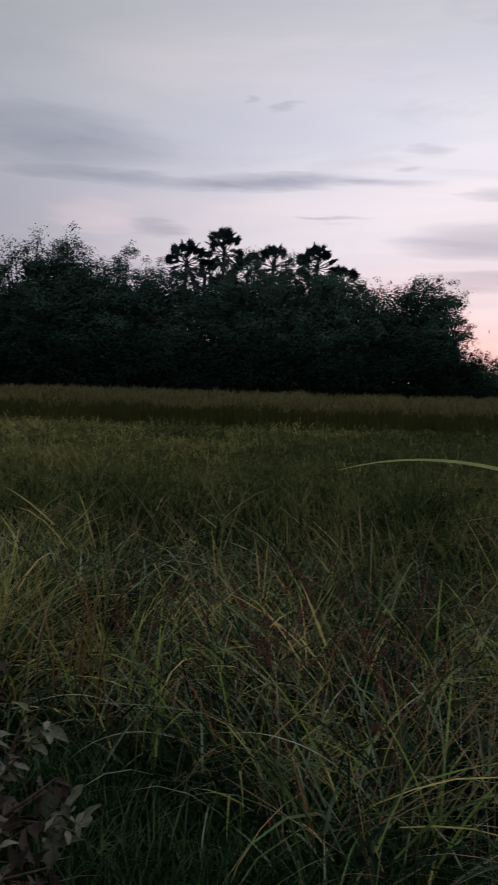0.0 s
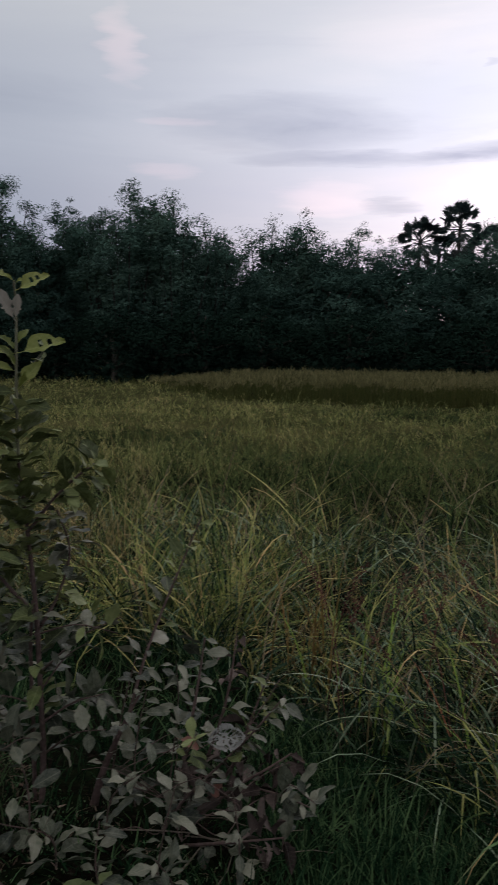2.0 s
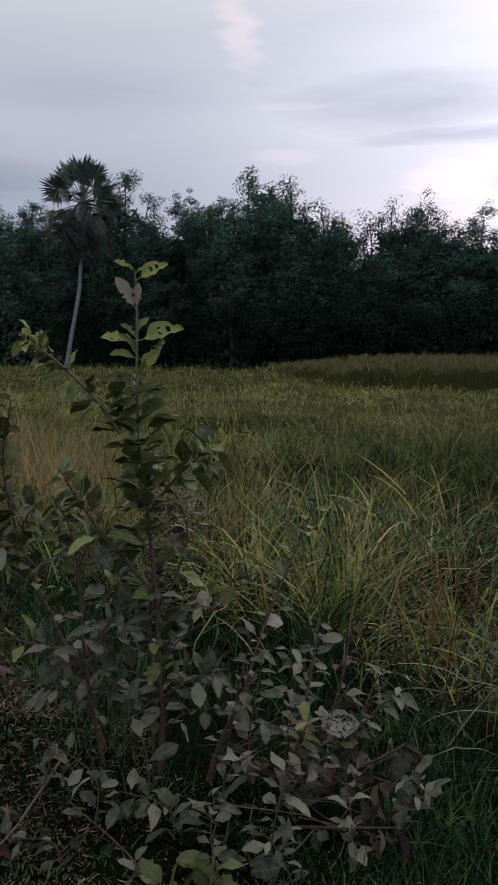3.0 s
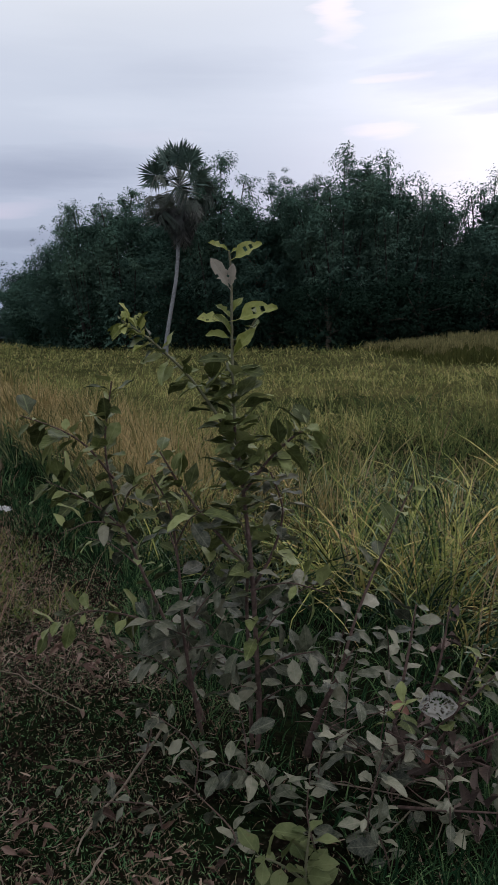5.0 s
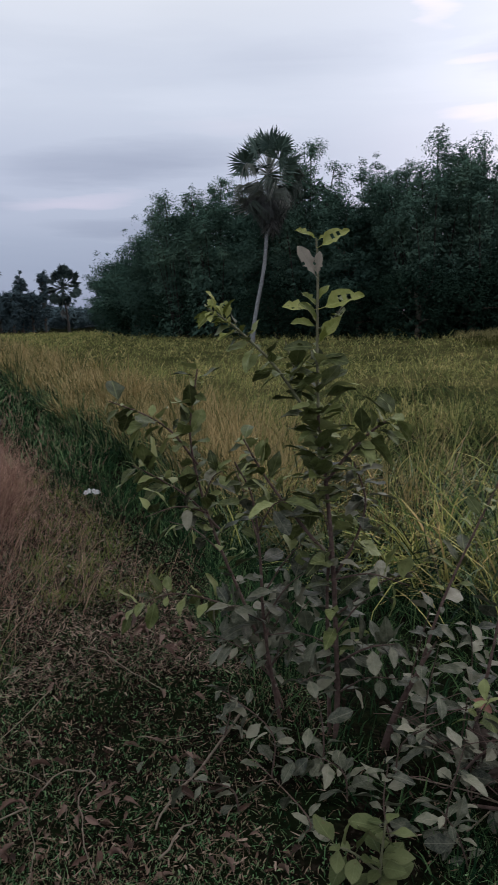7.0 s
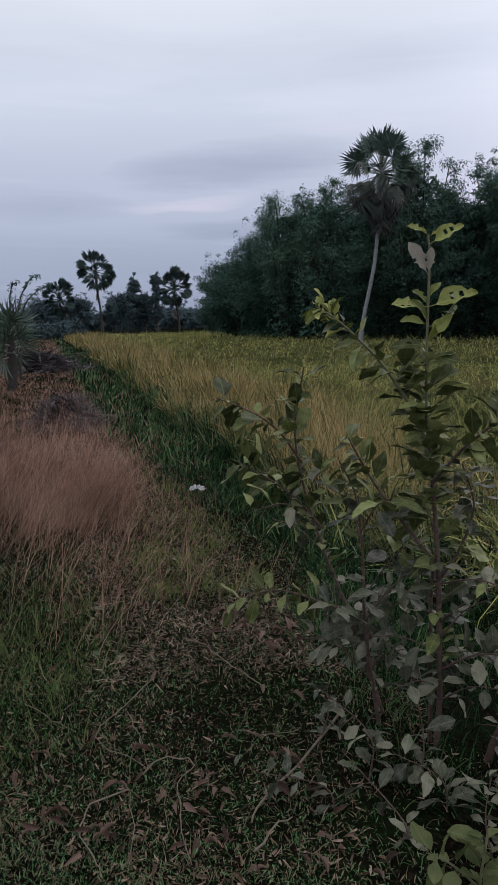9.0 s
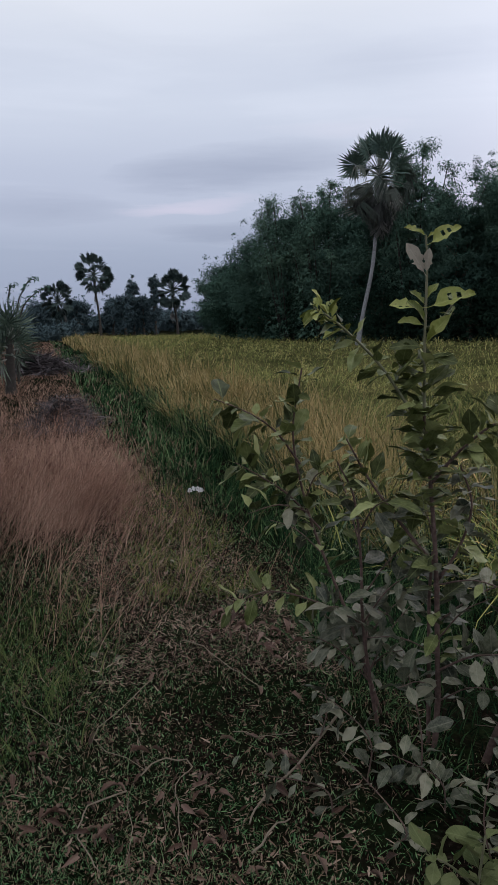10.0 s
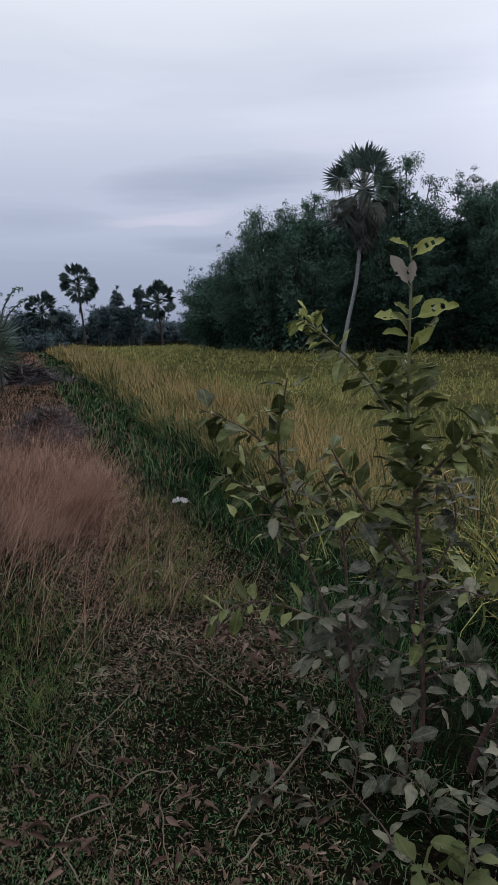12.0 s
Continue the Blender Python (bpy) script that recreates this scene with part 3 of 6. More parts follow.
def rice_tangle(rng):
    """Stems and leaves that have fallen over one another and lie crossed above the ground."""
    for count, mat, wide, high, words in ((6600, RICE_TANGLE, 0.012, 0.28, "olive rice leaves fallen across one another"), (1600, STRAW_DULL, 0.006, 0.34, "grey-brown broken rice stems crossed in the crop"), (2500, RICE_FRESH, 0.0105, 0.44, "bright green rice leaves fallen over the crop")):
        y = rng.uniform(-5.0, 5.6, count)
        x = field_edge(y) - 0.1 + 2.9 * rng.random(count) ** 1.25
        nest = np.sin(2.3 * x + 1.1 * y) + np.sin(3.1 * y - 1.7 * x + 2)
        r = np.hypot(x, y)
        z = ground_z(x, y) + rng.uniform(0.0, high, count) * (1 + 0.25 * nest) * np.clip((x - field_edge(y) + 0.25) / 0.5, 0.25, 1)
        heading = 1.7 * nest + rng.normal(0, 1.1, count)
        stuff("rice_tangle", blades(rng, np.stack([x, y, z], -1), rng.uniform(0.18, 0.62, count), np.maximum(wide * rng.uniform(0.45, 1.25, count), 0.001 * r), heading, np.clip(rng.normal(0.95, 0.35, count), 0.15, 1.5), rng.normal(0.95, 0.55, count), 5, twist=0.9), mat, words, "rice plants")


def ripe_rice(rng):
    for box, step, per in [((2.0, 6.0, 4.6, 14.0), 0.24, 34), ((2.0, 6.5, 14.0, 34.0), 0.36, 20), ((2.0, 7.0, 34.0, 95.0), 0.7, 12)]:
        keep = lambda x, y: (x > field_edge(y) + 0.1) & (x < 3.5 + 0.03 * y + 0.35 * np.sin(y * 0.7)) & (y > 4.9 + 0.4 * np.sin(5 * x))
        roots, r, hill, heading, m = planted(rng, box, step, keep, per, 0.07)
        n = len(roots)
        tall = (rng.uniform(0.75, 1.12, m) * lumps(*roots[::per, :2].T))[hill]
        stuff("ripe_rice_crop", blades(rng, roots, rng.uniform(0.5, 0.95, n) * tall, np.maximum(rng.uniform(0.004, 0.0085, n), 0.0011 * r), heading, np.abs(rng.normal(0.24, 0.24, n)), rng.gamma(2.0, 0.6, n), 5 if box[2] < 14 else 4), RICE_YELLOW, "ripe yellow rice standing along the ditch", "rice plants")


def edge_rice(rng):
    """Lower green plants that spill from the crop over the ditch."""
    for box, step, per in [((1.9, 3.0, 4.4, 16.0), 0.2, 26), ((1.9, 3.0, 16.0, 40.0), 0.4, 16)]:
        roots, r, hill, heading, m = planted(rng, box, step, lambda x, y: (x > field_edge(y) - 0.12 + 0.1 * np.sin(9 * y)) & (x < field_edge(y) + 0.45), per, 0.08)
        n = len(roots)
        tall = rng.uniform(0.35, 0.8, m)[hill]
        stuff("edge_rice_crop", blades(rng, roots, rng.uniform(0.4, 1.0, n) * tall, np.maximum(rng.uniform(0.004, 0.009, n), 0.0013 * r), turned(heading, 3.3, 0.5), np.abs(rng.normal(0.25, 0.2, n)), rng.gamma(2.0, 0.6, n), 5), RICE_GREEN, "low green rice spilling over the edge of the ditch", "rice plants")


def lodged_rice(rng):
    bands = [((3.2, 20.0, -9.0, 22.0), 0.25, 25, 0.0, 12.0), ((3.4, 24.0, -6.0, 34.0), 0.34, 12, 12.0, 24.0), ((3.4, 50.0, 4.0, 100.0), 0.6, 6, 24.0, 130.0)]
    for box, step, per, near, far in bands:

        def keep(x, y):
            d = np.hypot(x, y)
            return (x > np.where(y > 5.2, 3.3 + 0.03 * y, 4.5)) & (x < standing_edge(y) + 0.3) & (y < 96) & (d >= near) & (d < far)

        roots, r, hill, heading, m = planted(rng, box, step, keep, per, 0.12 + 0.25 * (step - 0.3))
        n = len(roots)
        tall = (rng.uniform(0.5, 1.35, m) * lumps(*roots[::per, :2].T, 1.0) ** 1.5)[hill]
        swirl = (1.0 + 1.4 * np.sin(roots[:, 0] * 0.33 + 0.5) * np.cos(roots[:, 1] * 0.27)) + rng.normal(0, 0.6, m)[hill]
        over = rng.uniform(0.1, 1.0, m)[hill]
        short = rng.random(n) < 0.6  # leaf tips on the tangled mat; the rest are whole stems
        roots[:, 2] += np.where(short, rng.uniform(0.08, 0.36, n), 0.0) * np.clip(tall, 0, 1.3)
        length = np.where(short, rng.uniform(0.12, 0.32, n), rng.uniform(0.3, 0.6, n)) * tall
        wide, way = np.maximum(rng.uniform(0.004, 0.010, n), 0.0007 * r), turned(heading, swirl, 1.2 * over)
        lean, bend = np.abs(rng.normal(0.4, 0.4, n)) + 0.5 * over, rng.gamma(2.8, 0.75, n)
        # the crop is riper up the field
        riper = roots[:, 1] + 3.0 * np.sin(roots[:, 0] * 0.6) + 2.0 * np.sin(roots[:, 1] * 0.9) + rng.normal(0, 2.0, m)[hill] > 8.5
        for some, mat, words in ((~riper, RICE_LODGED, "dull green rice beaten down in swirls"), (riper, RICE_TURNING, "yellow-green ripening rice beaten down in swirls")):
            if some.any():
                stuff("lodged_rice_crop", blades(rng, roots[some], length[some], wide[some], way[some], lean[some], bend[some], 3), mat, words, "rice plants")


def rice_mat():
    """The matted layer of fallen stems under the blades, farther up the field."""
    rings, turns = 8.5 * (14 ** (np.arange(110) / 109)), np.radians(np.linspace(1.0, 108.0, 260))
    x, y = rings[:, None] * np.sin(turns)[None], rings[:, None] * np.cos(turns)[None]
    rise = 0.27 * (0.65 + 0.35 * lumps(x, y, 1.0)) + 0.03 * np.sin(5.1 * x + 2 * np.sin(3 * y)) + 0.04 * np.sin(6.3 * y - 2.2 * x)
    z = ground_z(x, y) - 0.13 + rise * smooth_step(8.5, 17.0, rings)[:, None] * smooth_step(0.0, 0.5, x - 3.2 - 0.03 * y)
    i, k = np.meshgrid(np.arange(109), np.arange(259), indexing="ij")
    a = (i * 260 + k).ravel()
    inside = ((x > 3.1 + 0.03 * y) & (x < standing_edge(y) + 1.5)).ravel()
    quads = np.stack([a, a + 260, a + 261, a + 1], -1)
    riper = (y + 3.0 * np.sin(x * 0.6) + 2.0 * np.sin(y * 0.9) + np.random.default_rng(4).normal(0, 3.5, x.shape) > 7.0).ravel()
    for some, mat, words in ((riper, RICE_MAT, "matted olive rice stems beaten flat up the field"), (~riper, RICE_MAT_GREEN, "matted dull green rice stems beaten flat up the field")):
        stuff("rice_mat", (np.stack([x, y, z], -1).reshape(-1, 3), quads[(inside & some)[a]]), mat, words, "rice plants")


def standing_rice(rng):
    keep = lambda x, y: (x > standing_edge(y)) & (x < 66 - 0.3 * y) & (y < 56)
    roots, r, hill, heading, m = hills(rng, 9500, 17.0, 75.0, 36, 104, keep, 9, 0.1)
    n = len(roots)
    edge = roots[:, 0] - standing_edge(roots[:, 1])
    tall = (rng.uniform(0.86, 1.1, m) * (0.6 + 0.4 * lumps(*roots[::9, :2].T, 0.7)))[hill] * (0.8 + 0.2 * smooth_step(-0.2, 1.4, edge)) * (0.25 + 0.75 * smooth_step(0.6, 1.1, roots[:, 0] / roots[:, 1].clip(1)))
    stuff("standing_rice_crop", blades(rng, roots, rng.uniform(0.75, 1.08, n) * tall, np.maximum(0.012, 0.0014 * r), heading, np.abs(rng.normal(0.09, 0.13, n)), rng.gamma(2.0, 0.4, n), 2), RICE_STALK, "tall yellowing rice still upright in the back plot", "rice plants")
    # the ripe ears that nod above the stalks
    tops = roots + np.stack([np.zeros(n), np.zeros(n), (0.78 + 0.2 * rng.random(n) ** 0.6) * tall], -1)
    stuff("standing_rice_ears", blades(rng, tops, rng.uniform(0.16, 0.3, n), np.maximum(0.014, 0.0015 * r), rng.uniform(0, 6.3, n), np.abs(rng.normal(0.3, 0.3, n)), rng.uniform(0.8, 2.2, n), 2), RICE_STANDING, "golden ears over the upright rice", "rice ears")


def straws(rng):
    """Dry broken stems, crossed and leaning, in the near crop."""
    roots, r = scatter(rng, 600, 2.2, 9.0, 15, 108, lambda x, y: (x > field_edge(y) - 0.1) & (x < 9))
    n = len(roots)
    roots[:, 2] += rng.uniform(0.0, 0.3, n)
    stuff("rice_straw", blades(rng, roots, rng.uniform(0.25, 0.8, n), np.maximum(rng.uniform(0.0025, 0.0055, n), 0.0011 * r), rng.normal(0.5, 1.4, n), rng.uniform(0.3, 1.4, n), rng.uniform(0, 0.7, n), 4, blunt=0.8), STRAW, "dry straw crossed among the rice leaves", "straw")


def seed_heads(rng, name, roots, stalk, droop, grains, mat, label):
    """Stalks that nod over, each with a head of small grains along its end."""
    pieces = []
    n = len(roots)
    heading = rng.uniform(0, 6.3, n)
    lean, bend = np.abs(rng.normal(0.1, 0.12, n)), droop * rng.uniform(0.7, 1.2, n)
    length = stalk * rng.uniform(0.85, 1.1, n)
    v, f = blades(rng, roots, length, np.full(n, 0.004), heading, lean, bend, 8, blunt=0.6)
    pieces.append((v, f))
    line = v.reshape(n, 8, 2, 3).mean(2)
    u = 4.6 + 2.4 * rng.random((n, grains))
    i = np.minimum(u.astype(int), 6)
    at = np.take_along_axis(line, i[..., None], 1) * (1 - (u - i))[..., None] + np.take_along_axis(line, (i + 1)[..., None], 1) * (u - i)[..., None]
    at = (at + rng.normal(0, 0.009, at.shape)).reshape(-1, 3)
    k = len(at)
    way = np.stack([rng.normal(0, 0.5, k), rng.normal(0, 0.5, k), -np.ones(k)], -1)
    way *= (rng.uniform(0.010, 0.02, k) / np.linalg.norm(way, axis=1))[:, None]
    side = np.cross(way, rng.normal(0, 1, (k, 3)))
    side *= 0.0028 / np.linalg.norm(side, axis=1)[:, None]
    quads = np.stack([at, at + way * 0.5 + side, at + way, at + way * 0.5 - side], 1)
    pieces.append((quads.reshape(-1, 3), np.arange(k * 4).reshape(-1, 4)))
    stuff(name, joined(*pieces), mat, label, "rice ears")


def rice_ears(rng):
    roots, r = scatter(rng, 900, 1.9, 14.0, 5, 106, lambda x, y: (x > field_edge(y)) & (x < 12))
    seed_heads(rng, "rice_ears", roots, 0.95, 1.9, 22, GRAIN, "nodding ears of ripe brown rice grain")
    # weedy reddish heads in small groups among the crop
    spots = [(60.5, 3.1), (65.5, 3.3), (66.5, 2.9), (53.0, 3.2), (69.0, 3.6), (74.5, 2.8), (76.0, 3.4)]
    groups = [np.array(bearing(a, d)) + np.stack([rng.normal(0, 0.07, 6), rng.normal(0, 0.07, 6), np.zeros(6)], -1) for a, d in spots]
    roots = np.concatenate(groups)
    roots[:, 2] = ground_z(roots[:, 0], roots[:, 1])
    seed_heads(rng, "red_seed_heads", roots, 0.95, 1.2, 95, PLUME, "reddish brown weedy seed heads among rice")


def long_blades(rng):
    """Some broad leaves that stand out among the rest: bearing, distance, length, width, heading, lean, bend."""
    pale = [(61.0, 3.0, 1.25, 0.013, -0.35, 0.3, 2.0), (66.0, 2.9, 0.9, 0.011, 0.5, 0.5, 1.4), (57.0, 3.1, 0.85, 0.010, 2.6, 0.3, 1.6), (71.0, 2.9, 0.9, 0.012, -0.6, 0.4, 1.5), (76.0, 2.7, 0.9, 0.012, 2.2, 0.5, 1.2), (63.5, 2.6, 0.6, 0.010, 1.2, 0.7, 0.9)]
    broad = [(105.0, 2.42, 2.39, 0.022, 1.69, 0.02, 1.92)]
    fresh = [(70.5, 2.75, 0.95, 0.014, 2.0, 0.2, 0.9), (72.0, 2.7, 0.9, 0.014, 1.8, 0.3, 0.7), (53.5, 3.0, 0.85, 0.012, 0.5, 0.4, 0.5), (51.0, 2.9, 0.80, 0.011, 0.3, 0.3, 0.9), (60.0, 2.7, 0.7, 0.011, 0.2, 0.5, 0.8), (58.5, 2.65, 0.65, 0.011, 0.9, 0.3, 0.8), (79.0, 2.5, 0.85, 0.013, 1.6, 0.25, 0.8), (77.0, 2.6, 0.8, 0.012, 2.6, 0.35, 0.9), (48.0, 3.2, 0.8, 0.011, 1.0, 0.4, 0.8), (55.0, 2.8, 0.7, 0.011, 2.0, 0.4, 0.6)]
    rust = [(81.5, 1.95, 0.6, 0.012, -1.47, 0.35, 0.1), (84.0, 2.75, 0.7, 0.014, 3.6, 0.9, 0.4), (62.0, 2.5, 0.5, 0.011, 2.2, 0.35, 0.5), (57.5, 2.75, 0.55, 0.011, 1.7, 0.2, 0.7), (69.0, 2.4, 0.5, 0.009, 1.2, 0.3, 0.4), (75.0, 2.2, 0.5, 0.009, 2.9, 0.9, 0.3)]
    for k in range(60):
        (pale if rng.random() < 0.2 else fresh).append((rng.uniform(47, 104) if k < 84 else rng.uniform(72, 98), rng.uniform(2.3, 4.2), rng.uniform(0.5, 0.95), rng.uniform(0.007, 0.015), rng.uniform(0, 6.3), rng.uniform(0.1, 0.9), rng.uniform(0.4, 1.9)))
    gold = [(48.6 + rng.normal(0, 1.6), 3.55 + rng.normal(0, 0.12), rng.uniform(0.5, 0.85), rng.uniform(0.006, 0.012), rng.uniform(0, 6.3), rng.uniform(0.02, 0.3), rng.uniform(0.1, 0.9)) for _ in range(26)]
    for rows, mat, label in ((gold, GOLD_BLADE, "golden withered rice leaves in one clump"), (broad, BROAD_LIT_BLADE, "long broad green leaf arching over the crop"), (rust, RUST_BLADE, "rust red withered rice leaves in the crop"), (pale, PALE_BLADE, "long pale rice leaves arching above the crop"), (fresh, FRESH_BLADE, "long fresh green rice leaves above the crop")):
        a = np.array(rows)
        roots = np.array([bearing(az, d) for az, d in a[:, :2]])
        if rows is not broad:
            roots[:, 0] = np.maximum(roots[:, 0], field_edge(roots[:, 1]) + 0.04 + 0.2 * rng.random(len(a)))
        roots[:, 2] = ground_z(roots[:, 0], roots[:, 1])
        stuff("broad_rice_leaves", blades(rng, roots, a[:, 2], a[:, 3], a[:, 4], a[:, 5], a[:, 6], 40, 0.25, tilt=-0.8 * (a[:, 2] > 2)), mat, label, "rice plants")


chance = np.random.default_rng(5)
near_rice(chance)
rice_tangle(chance)
ripe_rice(chance)
edge_rice(chance)
lodged_rice(chance)
rice_mat()
standing_rice(chance)
straws(chance)
rice_ears(chance)
long_blades(chance)

# ---- the bank: turf, verge, red grass ----


def turf_and_verge(rng):
    def bank(x, y):
        return (x < 1.5 + 0.15 * np.sin(2 * y)) & (x > -3)

    roots, r = scatter(rng, 150000, 1.3, 8.0, -10, 66, bank)
    n = len(roots)
    roots[:, 2] += 0.02
    # the trodden line along the bank is worn thin
    worn = np.exp(-(((roots[:, 0] - 0.5) / 0.5) ** 2)) + 0.6 * np.sin(roots[:, 0] * 5 + 2 * np.sin(roots[:, 1] * 3)) * np.sin(roots[:, 1] * 4.1)
    # sparse turf under the sapling; the dark earth left bare stands in for shade
    bare = np.exp(-(((roots[:, 0] - 1.15) / 0.62) ** 2 + ((roots[:, 1] - 1.75) / 0.8) ** 2))
    ok = rng.random(n) > np.maximum(0.3 * worn, 0.93 * bare)
    roots, r = roots[ok], r[ok]
    n = len(roots)
    tall = 0.006 + 0.022 * rng.random(n) ** 1.8
    heading, lean = rng.uniform(0, 6.283, n), rng.uniform(0.3, 1.5, n)
    way = np.stack([np.cos(heading) * np.sin(lean), np.sin(heading) * np.sin(lean), np.cos(lean)], -1) * tall[:, None]
    side = np.stack([-np.sin(heading), np.cos(heading), rng.normal(0, 0.4, n)], -1) * (np.maximum(rng.uniform(0.001, 0.0028, n), 0.0006 * r))[:, None]
    foot = roots + np.stack([np.zeros(n), np.zeros(n), rng.uniform(0, 0.03, n)], -1)
    leaf = np.stack([foot, foot + way * 0.55 + side, foot + way, foot + way * 0.55 - side], 1)
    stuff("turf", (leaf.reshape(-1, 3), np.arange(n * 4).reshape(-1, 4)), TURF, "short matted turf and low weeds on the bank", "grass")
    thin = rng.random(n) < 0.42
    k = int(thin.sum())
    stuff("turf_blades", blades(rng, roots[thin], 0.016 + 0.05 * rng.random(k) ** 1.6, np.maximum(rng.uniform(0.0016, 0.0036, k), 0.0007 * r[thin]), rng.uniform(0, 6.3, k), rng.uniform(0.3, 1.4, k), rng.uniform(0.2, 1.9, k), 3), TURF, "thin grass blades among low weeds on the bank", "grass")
    # brown crumbs of leaf and stalk on the trodden earth
    roots, r = scatter(rng, 27000, 1.3, 14.0, -10, 60, bank)
    n = len(roots)
    # crumbs thinned there too, so that dark earth imitates the sapling's shade
    bare = np.exp(-(((roots[:, 0] - 1.15) / 0.62) ** 2 + ((roots[:, 1] - 1.75) / 0.8) ** 2))
    ok = rng.random(n) < (0.3 + 0.7 * np.exp(-(((roots[:, 0] - 0.55) / 0.6) ** 2))) * (1 - 0.97 * bare)
    roots, r = roots[ok], r[ok]
    n = len(roots)
    roots[:, 2] += 0.02 + rng.uniform(0, 0.02, n)
    stuff("leaf_crumbs", blades(rng, roots, rng.uniform(0.012, 0.042, n), np.maximum(rng.uniform(0.0025, 0.009, n), 0.001 * r), rng.uniform(0, 6.3, n), rng.uniform(1.1, 1.9, n), rng.normal(0, 0.5, n), 3, blunt=0.4), CRUMBS, "brown crumbled leaves and stalks trodden into the path", "leaf litter")
    roots, r = scatter(rng, 15000, 3.0, 9.0, 0, 22, lambda x, y: (x > 0.15) & (x < 1.15))
    n = len(roots)
    roots[:, 2] += 0.02 + rng.uniform(0, 0.025, n)
    stuff("path_litter", blades(rng, roots, rng.uniform(0.015, 0.055, n), np.maximum(rng.uniform(0.0025, 0.006, n), 0.0009 * r), rng.uniform(0, 6.3, n), rng.uniform(1.0, 1.7, n), rng.normal(0, 0.5, n), 3, blunt=0.4), LITTER, "dry straw and leaf litter trodden into the path", "leaf litter")
    roots, r = scatter(rng, 24000, 8.0, 150.0, -12, 12, lambda x, y: (x < 2.0) & (x > -30) & ((x < -1.4 - 0.02 * y) | (x > 0.75)))
    n = len(roots)
    stuff("far_turf", blades(rng, roots, rng.uniform(0.06, 0.26, n), 0.0017 * r, rng.uniform(0, 6.3, n), rng.uniform(0.1, 1.0, n), rng.uniform(0, 0.9, n), 3), TURF, "dry short grass along the path into the distance", "grass")
    roots, r, hill, heading, m = hills(rng, 16000, 1.6, 60.0, -3, 104, lambda x, y: (x > 1.08 + 0.1 * np.sin(1.7 * y) - 0.002 * y + 0.3 * np.exp(-(((y - 4.3) / 1.3) ** 2))) & (x < field_edge(y) + 0.25), 12, 0.08)
    n = len(roots)
    # verge thinned and shortened round the sapling, to imitate shade
    shaded = np.exp(-(((roots[:, 0] - 1.45) / 0.75) ** 2 + ((roots[:, 1] - 2.1) / 1.0) ** 2))
    ok = rng.random(n) > 0.8 * shaded
    roots, r, heading, hill, shaded = roots[ok], r[ok], heading[ok], hill[ok], shaded[ok]
    n = len(roots)
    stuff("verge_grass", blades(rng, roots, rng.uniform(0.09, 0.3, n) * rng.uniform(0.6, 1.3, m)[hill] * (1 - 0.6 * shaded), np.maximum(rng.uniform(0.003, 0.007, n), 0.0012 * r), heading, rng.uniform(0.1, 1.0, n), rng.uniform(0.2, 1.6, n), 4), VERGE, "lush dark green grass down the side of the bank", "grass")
    roots, r, hill, heading, m = hills(rng, 320, 3.9, 7.5, 5, 16, lambda x, y: (x > 0.45) & (x < 1.15 + 0.05 * np.sin(5 * y)), 14, 0.06)
    n = len(roots)
    stuff("path_edge_grass", blades(rng, roots, rng.uniform(0.04, 0.13, n), np.maximum(rng.uniform(0.003, 0.006, n), 0.0011 * r), heading, rng.uniform(0.2, 1.1, n), rng.uniform(0.2, 1.2, n), 3), EDGE_GRASS, "yellow-green short grass along the edge of the path", "grass")
    roots, r, hill, heading, m = hills(rng, 900, 2.0, 6.0, -20, 6, lambda x, y: (x < 0.15 + 0.1 * np.sin(4 * y)) & (y > 2.5) & (y < 4.3) & (x > -2), 10, 0.05)
    n = len(roots)
    stuff("path_tuft_grass", blades(rng, roots, rng.uniform(0.05, 0.17, n), rng.uniform(0.003, 0.006, n), heading, rng.uniform(0.1, 0.9, n), rng.uniform(0.2, 1.2, n), 4), TUFT_GRASS, "green tufts of grass at the side of the path", "grass")


